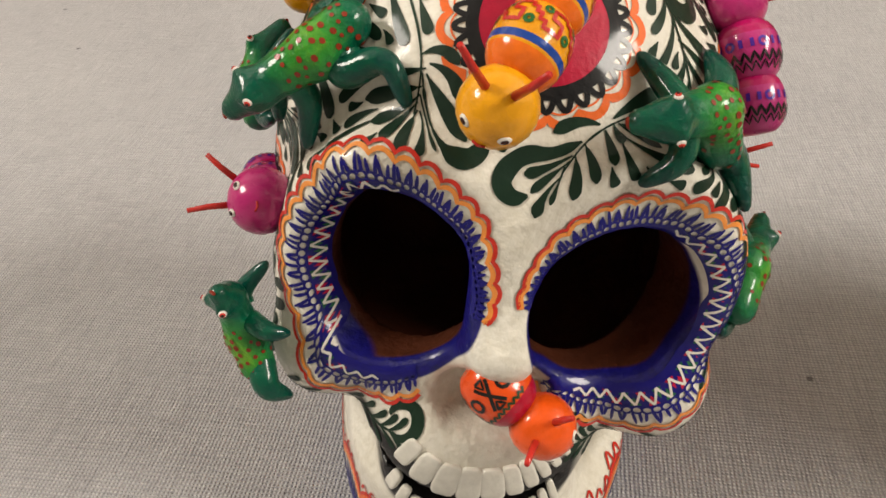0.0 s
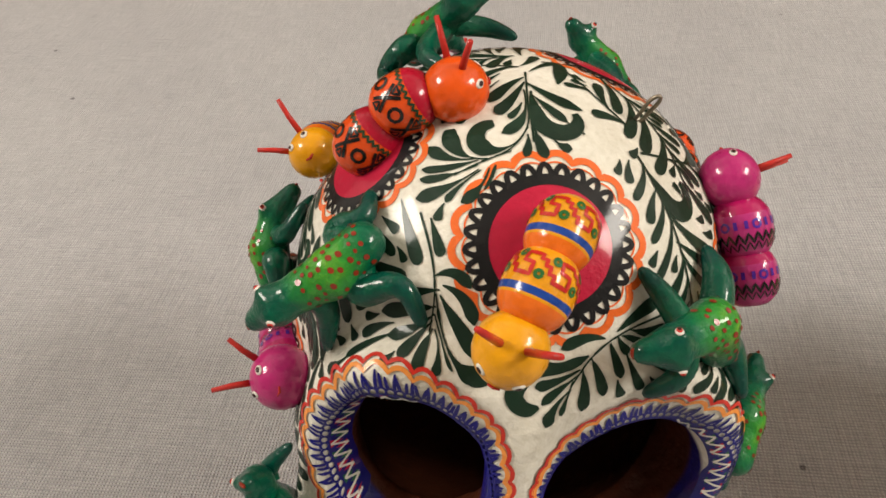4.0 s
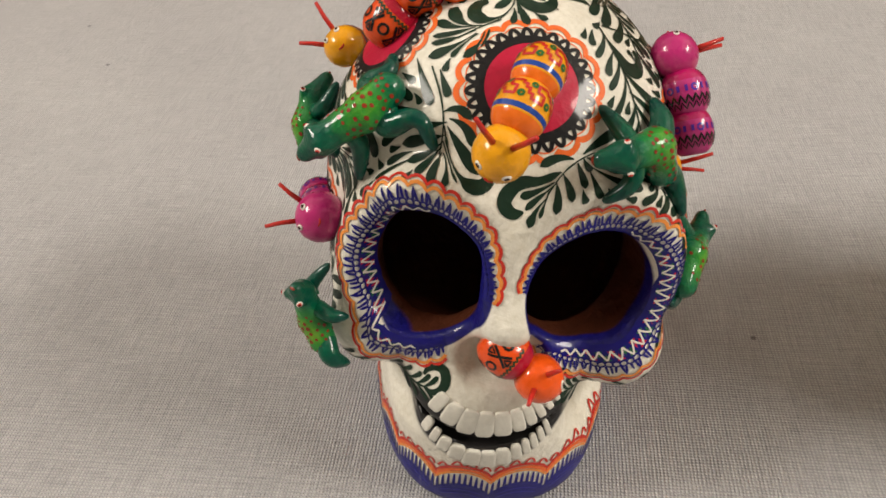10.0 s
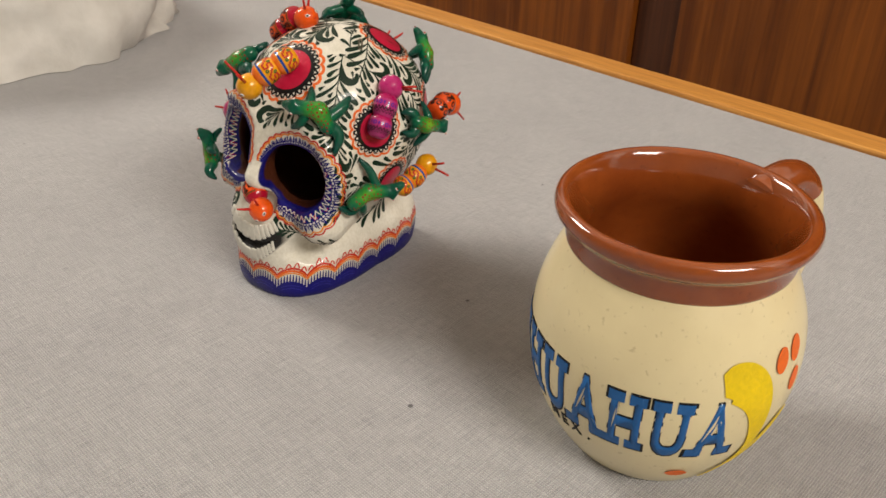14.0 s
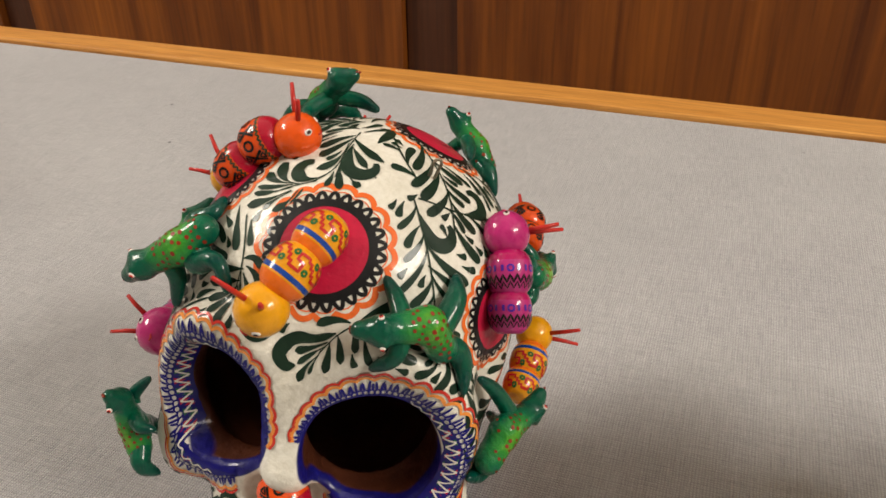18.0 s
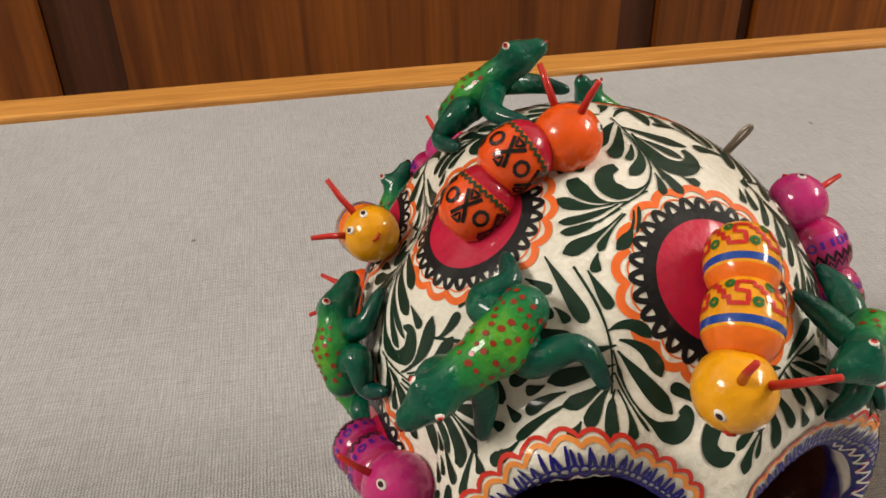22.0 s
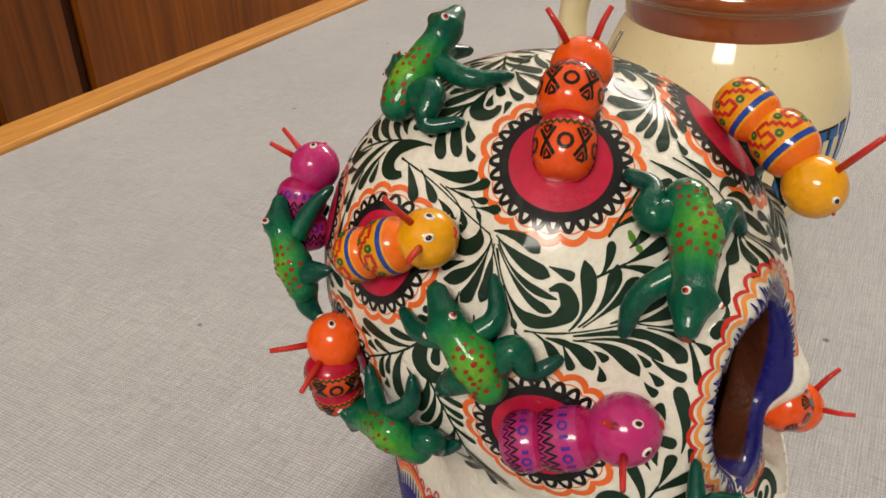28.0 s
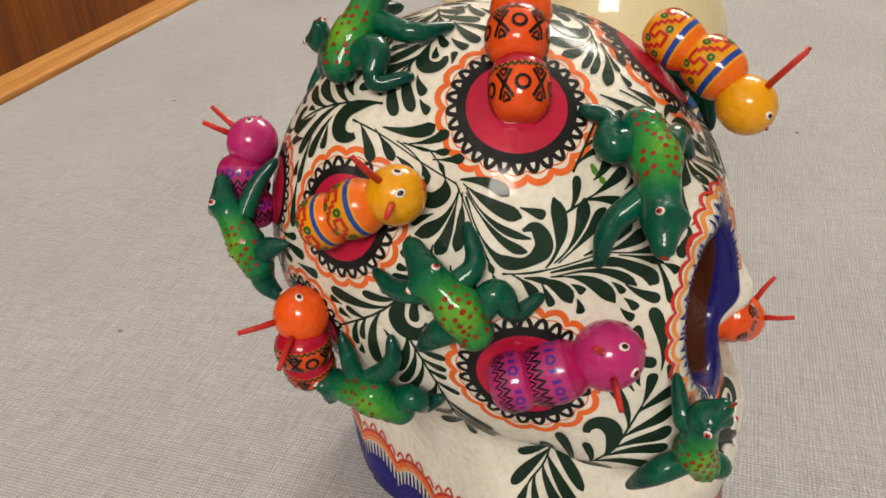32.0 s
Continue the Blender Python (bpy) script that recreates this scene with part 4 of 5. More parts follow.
frond([(-16, 65), (-27, 61), (-35, 56)], [(-25, 62), (-31, 61), (-39, 61), (-48, 63), (-52, 65)], [
    [(-31, 61), (-42, 59), (-53, 59)], [(-29, 61), (-39, 57), (-48, 54)], [(-28, 60), (-38, 55), (-46, 52)], [(-27, 59), (-35, 53), (-43, 48)],
    [(-26, 59), (-31, 54), (-33, 50)], [(-23, 60), (-24, 55), (-28, 51)], [(-21, 61), (-21, 58), (-22, 55)]])
spray([(47, 60), (43, 45), (41, 30)], 0.9, [(0.15, 1)])
spray([(50, 60), (69, 50), (85, 43)], 0.85, [(0.6, 1)])
spray([(59, 66), (71, 76), (150, 78)], 0.7, [(0.3, 1)])
spray([(104, 58), (115, 41), (130, 25)], 0.9, [(0.3, -1)])
spray([(44, 28), (43, 12), (46, -5)], 0.8, [(0.6, 1)])
spray([(95, -1), (80, -13), (64, -18)], 0.7, [(0.3, 1)])
spray([(108, -50), (72, -48)], 0.55, [(0.5, -1)])
spray([(103, 30), (110, 14), (104, -5)], 0.75, [(0.4, -1)])
spray([(-156, 84), (-118, 62), (-126, 50)], 0.6, [(0.6, 1)])
spray([(-124, 45), (-148, 39), (-162, 27)], 0.8, [(0.05, 1)])
spray([(-102, 8), (-111, -4), (-128, -13)], 0.85, [(0.2, 1)])
spray([(-110, -5), (-105, -16), (-100, -33), (-98, -50)], 0.75, [(0.55, 1)])
spray([(-63, -50), (-62, -58), (-70, -62)], 0.6)
spray([(-66, -56), (-60, -40), (-53, -22)], 0.75, [(0.3, -1), (0.6, 1)])
spray([(-160, 20), (-154, 5), (-145, -10)], 0.75, [(0.4, 1)])
spray([(-150, 36), (-157, 25)], 0.6, [(0.1, -1)])
spray([(-64, 30), (-54, 40)], 0.7)
spray([(-70, 20), (-60, 24)], 0.9)
spray([(130, 60), (140, 40), (160, 20)], 0.9, [(0.3, 1)])
spray([(130, -5), (145, 5), (160, 15)], 0.9, [(0.3, 1)])
spray([(-170, 60), (180, 45), (175, 25)], 0.9, [(0.4, 1)])


for planned in PLANNED:
    fill_spray(*planned)

# ---- small leaves where the brush left room, each along its neighbour ----
twig_rand = random.Random(12)
for step in range(9000):
    lon, up_sin = twig_rand.uniform(-180, 180), twig_rand.uniform(-0.42, 0.99)
    lat = math.degrees(math.asin(up_sin))
    if abs(lon) < 32 and lat < 12 or abs(lon) < 62 and lat < -22:
        continue
    p, nor = by_angles(lon, lat)
    if any((p - q).length < r for q, r in BARE) or blocked(p, 0.08):
        continue
    old = laid()
    dist = np.linalg.norm(old[:, :3] - np.array(p), axis=1) - old[:, 3]
    k = int(dist.argmin())
    if not 0.085 < dist[k] < (0.9 if step < 5000 else 2.0):
        continue
    t = Vector(old[k, 6:9])
    t = (t - nor * t.dot(nor)).normalized()
    w = nor.cross(t).normalized()
    done = False
    for ln in (1.25, 0.95, 0.7, 0.48, 0.32):
        for bend in (0.25, -0.25, 0.0):
            broad = min(0.28, 0.16 + 0.1 * ln, 1.7 * float(dist[k]))
            pts, wid = leaf_line(p - t * (0.45 * ln), t, w if bend >= 0 else -w, ln, broad, 0.0, abs(bend))
            if clear(pts, wid, -1.0 - step) and not any((q - c).length < r for q in pts[::4] for c, r in BARE):
                b = Brush(crown, 0.018)
                stroke(b, pts, wid, -1.0 - step)
                b.done("leaf", GREEN_LEAF, skull)
                done = True
                break
        if done:
            break


# ---- the sprays under the eye sockets ----
def cheek_cast(p):
    return cast(p, Vector((0.0, -1.5, p[2])), 9.0)


for side in (-1, 1):
    b = Brush(cheek_cast, 0.018)
    stem = [Vector(q) for q in rounded([(3.85 * side, -3.9, 4.45), (2.9 * side, -4.7, 4.25), (2.2 * side, -5.0, 4.2), (1.75 * side, -5.2, 4.3)], 2)]
    stem = [cheek_cast(q)[0] for q in stem]
    b.ribbon(stem, [0.06] * len(stem))
    for k in range(1, len(stem) - 1, 2):
        t = (stem[k + 1] - stem[k]).normalized()
        w = cheek_cast(stem[k])[1].cross(t).normalized()
        for q in (-1, 1):
            pts, wid = [], []
            for i in range(8):
                s = 1 - (1 - i / 7) ** 1.5
                pts.append(stem[k] + (t * 0.9 + w * (0.35 * q)) * (0.48 * s) + w * (q * 0.2 * s * s))
                wid.append(0.012 + 0.17 * s * math.sqrt(max(0.0, 1 - s**8)))
            b.ribbon(pts, wid)
    t = (stem[-1] - stem[-2]).normalized()
    p, pts, wid = stem[-1].copy(), [], []
    for i in range(21):
        s = i / 20
        turn_by = -0.5 + 5.2 * s
        pts.append(p.copy())
        p = p + (t * math.cos(turn_by) + Vector((0, 0, 1)) * math.sin(turn_by)) * 0.085
        wid.append(0.05 + 0.22 * math.sin(math.pi * min(1.0, s * 0.9 + 0.05)))
    b.ribbon(pts, wid)
    b.done("leaf_spray", GREEN_LEAF, skull)

# ---- a slip of the frog painter's brush ----
FRESH_GREEN = paint("fresh_green_paint", (0.10, 0.26, 0.03))
b = Brush(crown, 0.016)
for lon, lat, far in ((-58.6, 31.2, 1.6), (-57, 28, 1.0)):
    b.ribbon([by_angles(lon + 0.6 * i, lat - far * i)[0] for i in range(3)], [0.06, 0.13, 0.05])
b.done("paint_smear", FRESH_GREEN, skull)


# ---- caterpillars ----
PINS = paint("red_stick_paint", (0.55, 0.03, 0.022), 0.8)
EYE_WHITE = paint("eye_white_paint", (0.8, 0.76, 0.7), 0.9)
PUPIL = paint("eye_dark_paint", (0.03, 0.006, 0.004), 0.8)
HUES = {
    "yellow": dict(head=(0.82, 0.36, 0.006), main=(0.86, 0.17, 0.012), band=(0.80, 0.33, 0.008), stripe=(0.012, 0.06, 0.33), mark=(0.55, 0.025, 0.02), mark2=(0.02, 0.13, 0.03)),
    "orange": dict(head=(0.85, 0.10, 0.008), main=(0.80, 0.085, 0.010), band=(0.80, 0.085, 0.010), stripe=(0.45, 0.006, 0.03), mark=(0.008, 0.008, 0.007), mark2=(0.02, 0.05, 0.02)),
    "pink": dict(head=(0.50, 0.025, 0.17), main=(0.40, 0.007, 0.10), band=(0.46, 0.03, 0.18), stripe=(0.42, 0.006, 0.10), mark=(0.010, 0.008, 0.010), mark2=(0.08, 0.02, 0.30)),
}
COATS = {(h, k): paint(h + "_" + k + "_paint", c, 0.82, 0.16, 0.8) for h, d in HUES.items() for k, c in d.items()}


def sphere(centre, axes, radii, n=20, m=12):
    """A rounded body: centre, three axes, three radii."""
    verts, faces = [], []
    for i in range(m + 1):
        b = math.pi * i / m
        for k in range(n):
            a = 2 * math.pi * k / n
            q = (math.sin(b) * math.cos(a), math.sin(b) * math.sin(a), math.cos(b))
            verts.append(centre + sum((axes[j] * (q[j] * radii[j]) for j in range(3)), Vector()))
    for i in range(m):
        for k in range(n):
            a, c = i * n + k, i * n + (k + 1) % n
            faces.append((a, a + n, c + n, c))
    return verts, faces


def world_mesh(verts, faces, name):
    return mesh_from([to_world(v) for v in verts], faces, True, name)


def segment_radius(s, r):
    return r * max(0.05, 1 - (abs(s) ** 2.6) * 0.72) ** 0.5


def segment(root, hue, centre, fwd, up, r, half):
    """One body ring, banded along its length, with painted marks."""
    side = up.cross(fwd).normalized()
    up = fwd.cross(side)

    def at(a, s, lift=0.0):
        rr = segment_radius(s, r) + lift
        return centre + fwd * (s * half) + (up * math.cos(a) + side * math.sin(a)) * rr

    stops = [-1, -0.9, -0.75, -0.55, -0.3, -0.05, 0.12, 0.16, 0.20, 0.40, 0.44, 0.48, 0.65, 0.8, 0.92, 1.0]
    n = 28
    verts = [at(2 * math.pi * k / n, s) for s in stops for k in range(n)]
    faces, mats = [], []
    for i in range(len(stops) - 1):
        mid = (stops[i] + stops[i + 1]) / 2
        if hue == "yellow":
            slot = 2 if 0.20 < mid < 0.40 else 1 if mid < 0.46 else 0
        else:
            slot = 2 if mid > 0.46 else 1
        for k in range(n):
            a, b = i * n + k, i * n + (k + 1) % n
            faces.append((a, b, b + n, a + n))
            mats.append(slot)
    faces += [tuple(range(n))[::-1], tuple(range((len(stops) - 1) * n, len(stops) * n))]
    mats += [1, 2 if hue != "yellow" else 0]
    me = world_mesh(verts, faces, "segment")
    for key in ("main", "band", "stripe"):
        me.materials.append(COATS[hue, key])
    me.polygons.foreach_set("material_index", mats)
    obj("segment", me, None, root)

    def line(pts, w, store):
        v, f = store
        base = len(v)
        fine = [pts[0]]
        for (a0, s0), (a1, s1) in zip(pts, pts[1:]):
            parts = max(1, math.ceil(math.hypot((a1 - a0) * r, (s1 - s0) * half) / 0.09))
            fine += [(a0 + (a1 - a0) * i / parts, s0 + (s1 - s0) * i / parts) for i in range(1, parts + 1)]
        pts = fine
        for i, (a, s) in enumerate(pts):
            a0, s0 = pts[max(0, i - 1)]
            a1, s1 = pts[min(len(pts) - 1, i + 1)]
            da, ds = (a1 - a0) * r, (s1 - s0) * half
            l = math.hypot(da, ds) or 1
            ox, oy = -ds / l * w / 2 / r, da / l * w / 2 / half
            v += [at(a - ox, s - oy, 0.012), at(a + ox, s + oy, 0.012)]
        f += [(base + 2 * i, base + 2 * i + 1, base + 2 * i + 3, base + 2 * i + 2) for i in range(len(pts) - 1)]

    first, second = ([], []), ([], [])
    ring = lambda a, s, q, store, w: line([(a + q / r * math.cos(t), s + q / half * math.sin(t)) for t in (2 * math.pi * i / 10 for i in range(11))], w, store)
    if hue == "yellow":
        fret = ((0.25, -0.67), (0.0, -0.66), (0.0, -0.40), (0.28, -0.37), (0.28, -0.05), (-0.15, -0.05), (-0.15, -0.22), (-0.30, -0.22), (-0.30, -0.40), (-0.45, -0.40), (-0.45, -0.55), (-0.62, -0.55), (-0.62, -0.67), (-0.80, -0.67))
        for k in range(-2, 3):
            a = k * 1.05 + 0.25
            line([(a + da, s) for da, s in fret], 0.072, first)
            ring(a - 0.19, -0.62, 0.055, second, 0.06)
            ring(a - 0.54, -0.13, 0.055, second, 0.06)
    elif hue == "orange":
        line([(k * 0.11, 0.38 + 0.06 * (1 if k % 2 else -1)) for k in range(-24, 25)], 0.05, second)
        for k in range(-4, 5):
            a = k * 0.60
            if k % 2:
                line([(a - 0.26, -0.62), (a + 0.26, 0.2)], 0.065, first)
                line([(a - 0.26, 0.2), (a + 0.26, -0.62)], 0.065, first)
                line([(a - 0.15, 0.24), (a, 0.02), (a + 0.15, 0.24), (a - 0.15, 0.24)], 0.05, first)
                line([(a - 0.15, -0.68), (a, -0.45), (a + 0.15, -0.68), (a - 0.15, -0.68)], 0.05, first)
            else:
                ring(a, -0.22, 0.12, first, 0.065)
    else:
        line([(k * 0.15, -0.32 + 0.16 * (1 if k % 2 else -1)) for k in range(-18, 19)], 0.05, first)
        line([(k * 0.15, -0.58 + 0.13 * (1 if k % 2 else -1)) for k in range(-18, 19)], 0.035, first)
        for k in range(-7, 8):
            a = k * 0.34
            if k % 3 == 0:
                ring(a, 0.12, 0.075, second, 0.05)
            else:
                line([(a, 0.0), (a, 0.26)], 0.07, second)
    for name, (v, f), key in (("dark_marking", first, "mark"), ("fine_marking", second, "mark2")):
        if v:
            obj(name, world_mesh(v, f, name), COATS[hue, key], root, "", "", "stuff")


def caterpillar(hue, centres, label, r=0.60, sticks=1.0, look_up=0.35, tips=None):
    """Centres of head and body rings, from the front, in the skull's centimetres."""
    root = obj("caterpillar", None, None, skull, label)
    pts = [Vector(p) for p in centres]
    for i, p in enumerate(pts):
        fwd = (pts[max(0, i - 1)] - pts[min(len(pts) - 1, i + 1)]).normalized()
        up = (p - crown(p)[0])
        up = crown(p)[1] if hue != "orange" or i or p.y > -5 else Vector((0.1, -1, 0.2))
        up = (up - fwd * up.dot(fwd)).normalized()
        side = up.cross(fwd).normalized()
        if i:
            gap = (pts[i - 1] - p).length
            segment(root, hue, p, fwd, up, min(r, 0.61) * (0.98 if i == 1 else 0.93), max(0.42, gap * 0.60))
            continue
        v, f = sphere(p, (fwd, side, up), (r * 1.02, r * 1.0, r * 0.97))
        obj("head", world_mesh(v, f, "head"), COATS[hue, "head"], root)
        for q in (-1, 1):
            way = (fwd * 0.78 + up * look_up + side * (0.52 * q)).normalized()
            for name, rad, out, mat in (("eye", 0.11, 0.985, EYE_WHITE), ("pupil", 0.065, 1.03, PUPIL)):
                e1 = way.cross(fwd + up * 0.3).normalized()
                v, f = sphere(p + way * (r * out), (e1, way.cross(e1), way), (rad * 0.75, rad, rad * 0.35), 10, 6)
                obj(name, world_mesh(v, f, name), mat, root)
            ant = (fwd * 0.12 + up * 0.78 + side * (0.5 * q)).normalized()
            foot = p + (up * 0.72 + side * (0.42 * q) + fwd * 0.15).normalized() * r * 0.92
            tip = foot + ant * (0.95 * sticks)
            if tips:
                tip = Vector(tips[(q + 1) // 2])
                foot = p + (tip - p).normalized() * r * 0.92
            v, f = tube([foot, foot.lerp(tip, 0.5) + side * (0.02 * q), tip], [0.07, 0.062, 0.05], 8)
            obj("antenna", world_mesh(v, f, "antenna"), PINS, root)
        way = (fwd * 0.95 + up * 0.02).normalized()
        v, f = tube([p + way * r * 1.01 - side * 0.1, p + way * r * 1.03 - up * 0.03, p + way * r * 1.01 + side * 0.1], [0.02, 0.03, 0.02], 6)
        obj("mouth", world_mesh(v, f, "mouth"), PINS, root)
    return root


YELLOW_LABEL = "yellow and orange clay caterpillar with blue stripes"
ORANGE_LABEL = "orange clay caterpillar with black cross marks"
PINK_LABEL = "pink clay caterpillar with purple marks"
caterpillar("yellow", [(-0.71, -5.10, 11.0), (-0.30, -4.46, 11.66), (0.10, -3.70, 12.14)], YELLOW_LABEL, 0.61, tips=[(-1.42, -5.92, 12.2), (-0.30, -6.25, 12.05)])
caterpillar("orange", [(-1.47, -0.66, 12.97), (-2.36, -0.65, 12.65), (-3.0, -0.74, 11.88)], ORANGE_LABEL, 0.60, tips=[(-1.87, -0.02, 14.05), (-1.35, -1.09, 14.1)])
caterpillar("yellow", [(-4.13, 1.37, 10.24), (-4.05, 2.15, 9.92), (-3.9, 2.8, 9.6)], YELLOW_LABEL, 0.56, 0.8, 1.1, tips=[(-4.92, 1.88, 11.2), (-5.32, 1.28, 10.3)])
caterpillar("pink", [(-4.53, -2.46, 7.39), (-4.55, -1.50, 6.98), (-4.66, -0.78, 6.80)], PINK_LABEL, 0.66, 1.0, 0.9, tips=[(-5.56, -2.20, 8.15), (-5.89, -2.65, 7.16)])
caterpillar("orange", [(-3.50, 3.62, 7.35), (-3.65, 3.60, 6.70), (-3.4, 3.6, 6.1)], ORANGE_LABEL, 0.59, tips=[(-4.24, 4.70, 7.28), (-4.74, 3.74, 6.82)])
caterpillar("pink", [(-1.13, 5.15, 10.21), (-1.42, 5.35, 9.55), (-1.6, 5.2, 8.85)], PINK_LABEL, 0.57, tips=[(-1.42, 6.08, 10.74), (-0.60, 6.20, 10.85)])
caterpillar("pink", [(4.02, -0.74, 11.40), (4.28, -1.37, 10.70), (4.47, -1.91, 9.96)], PINK_LABEL, 0.60, tips=[(5.25, -0.42, 11.80), (5.39, -0.10, 11.49)])
caterpillar("yellow", [(5.33, 1.18, 7.05), (5.3, 0.3, 6.72), (5.2, -0.45, 6.45)], YELLOW_LABEL, 0.56, tips=[(6.55, 0.84, 7.80), (6.65, 1.29, 6.94)])
caterpillar("orange", [(4.35, 4.15, 9.1), (4.46, 3.4, 9.42), (4.5, 2.8, 9.3)], ORANGE_LABEL, 0.60, tips=[(4.06, 5.50, 9.25), (4.71, 5.20, 8.0)])
caterpillar("orange", [(0.82, -5.87, 5.34), (0.0, -5.48, 5.80)], "orange clay caterpillar crawling out of the nose", 0.60, tips=[(0.38, -6.99, 5.64), (1.05, -6.60, 6.35)])


# ---- frogs ----
def frog_material():
    m, nt, p = material("frog_green_paint")
    at = node(nt, "ShaderNodeAttribute", attribute_name="tone")
    n = noise_tex(nt, 400.0, 4)
    add = node(nt, "ShaderNodeMath", operation="MULTIPLY_ADD")
    nt.links.new(n.outputs["Fac"], add.inputs[0])
    add.inputs[1].default_value = 0.35
    nt.links.new(at.outputs["Fac"], add.inputs[2])
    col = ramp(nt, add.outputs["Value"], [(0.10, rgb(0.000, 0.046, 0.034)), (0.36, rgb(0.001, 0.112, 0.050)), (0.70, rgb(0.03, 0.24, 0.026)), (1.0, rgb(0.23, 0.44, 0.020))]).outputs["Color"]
    nt.links.new(col, p.inputs["Base Color"])
    p.inputs["Roughness"].default_value = 0.3
    p.inputs["Specular IOR Level"].default_value = 0.1
    p.inputs["Coat Weight"].default_value = 0.5
    p.inputs["Coat Roughness"].default_value = 0.09
    bump(nt, p, n.outputs["Fac"], 0.9, 0.0009)
    return m


FROG_GREEN = frog_material()
SPOT_RED = paint("frog_spot_paint", (0.26, 0.03, 0.012), 0.8)


def toned(me, tones):
    at = me.attributes.new("tone", "FLOAT", "POINT")
    at.data.foreach_set("value", np.asarray(tones, np.float32))
    return me


def above(lon, lat, lift):
    """A place over the clay, by its angles and its height in centimetres."""
    place, _ = by_angles(lon, lat)
    return place + (place - MID).normalized() * lift


frog_rand = random.Random(5)


def frog(label, spine, fore, hind, size=1.0):
    """A clay frog from nose to rump along places over the clay; each leg by its joints, root left out."""
    root = obj("frog", None, None, skull, label)
    nose, head, mid, rump = (above(*q) for q in spine)
    ahead = (head - mid).normalized()
    up = (head - MID).normalized()
    up = (up - ahead * up.dot(ahead)).normalized()
    side = up.cross(ahead)
    face = (nose - head).normalized()
    chest = head.lerp(mid, 0.55)
    nose = head + face * min(0.62, max(0.42, (nose - head).length))

    def form(p):
        d = capsule(p, mid, rump, 0.43 * size, 0.40 * size)
        d = smooth_or(d, capsule(p, chest, mid, 0.36 * size, 0.43 * size), 0.2)
        d = smooth_or(d, capsule(p, head, chest, 0.36 * size, 0.34 * size), 0.15)
        d = smooth_or(d, capsule(p, head, nose, 0.37 * size, 0.22 * size), 0.10)
        for q in (-1, 1):
            d = smooth_or(d, np.linalg.norm(p - np.array(head + up * 0.24 + side * (0.23 * q) + face * 0.05), axis=-1) - 0.14, 0.10)
        return d

    reach = np.array([tuple(q) for q in (nose, head, mid, rump)])
    v, f = surface_net(form, tuple(reach.min(0) - 0.8), tuple(reach.max(0) + 0.8), 0.09)
    axis, outward = np.array(mid), np.array((mid - MID).normalized())
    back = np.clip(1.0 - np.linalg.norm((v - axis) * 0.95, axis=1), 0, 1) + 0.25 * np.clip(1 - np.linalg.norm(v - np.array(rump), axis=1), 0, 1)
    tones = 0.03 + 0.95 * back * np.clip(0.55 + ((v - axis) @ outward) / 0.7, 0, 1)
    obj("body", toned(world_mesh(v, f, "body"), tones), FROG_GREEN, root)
    for name, legs, start, radii in (("fore_leg", fore, chest, (0.25, 0.23, 0.16, 0.115)), ("hind_leg", hind, mid.lerp(rump, 0.65), (0.32, 0.31, 0.20, 0.12))):
        for joints in legs:
            joints = [above(*q) for q in joints]
            hip = start + (joints[0] - start).normalized() * 0.22 - up * 0.08
            toe = joints[-1] + (joints[-1] - joints[-2]).normalized() * 0.10
            chain = [hip, *joints, toe]
            sizes = [radii[0], radii[1], *([radii[2]] * (len(joints) - 2)), radii[3] * 1.15, 0.045]
            fine = rounded([(*q, r * size) for q, r in zip(chain, sizes)], 3)
            vv, ff = tube([q[:3] for q in fine], [q[3] for q in fine], 14)
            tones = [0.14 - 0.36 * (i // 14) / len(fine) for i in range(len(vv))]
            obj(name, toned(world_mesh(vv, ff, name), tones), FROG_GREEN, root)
    for q in (-1, 1):
        way = (side * q + up * 0.45 + face * 0.35).normalized()
        at = head + up * 0.24 + side * (0.23 * q) + face * 0.05 + way * 0.115
        e1 = way.cross(face).normalized()
        for name, rad, off, mat in (("eye", 0.085, 0.0, EYE_WHITE), ("iris", 0.058, 0.035, RED_LINE), ("pupil", 0.034, 0.06, PUPIL)):
            vv, ff = sphere(at + way * off, (e1, way.cross(e1), way), (rad, rad * 0.85, rad * 0.5), 10, 6)
            obj(name, world_mesh(vv, ff, name), mat, root)
    tip = nose + face * (0.21 * size) + up * 0.03
    vv, ff = sphere(tip, (side, up, face), (0.10, 0.04, 0.04), 10, 6)
    obj("mouth", world_mesh(vv, ff, "mouth"), SPOT_RED, root)
    tree = BVHTree.FromPolygons([tuple(p) for p in v], [tuple(int(i) for i in q) for q in f])
    sv, sf, seen = [], [], []
    for _ in range(190):
        s, turn_at = frog_rand.uniform(0, 1), frog_rand.gauss(0, 0.85)
        mid_line = chest.lerp(mid, s * 2) if s < 0.5 else mid.lerp(rump, s * 2.4 - 1.2)
        way = side * math.sin(turn_at) + up * math.cos(turn_at)
        place, nor, _, _ = tree.ray_cast(mid_line + way * 3, -way)
        if place is None or any((place - q).length < 0.135 for q in seen):
            continue
        seen.append(place)
        if nor.dot(way) < 0:
            nor = -nor
        u = nor.orthogonal().normalized()
        w = nor.cross(u)
        r, first = frog_rand.uniform(0.032, 0.056), len(sv)
        sv += [place + nor * 0.014 + u * (math.cos(t) * r) + w * (math.sin(t) * r * 1.2) for t in (2 * math.pi * i / 7 for i in range(7))]
        sf.append(tuple(range(first, first + 7)))
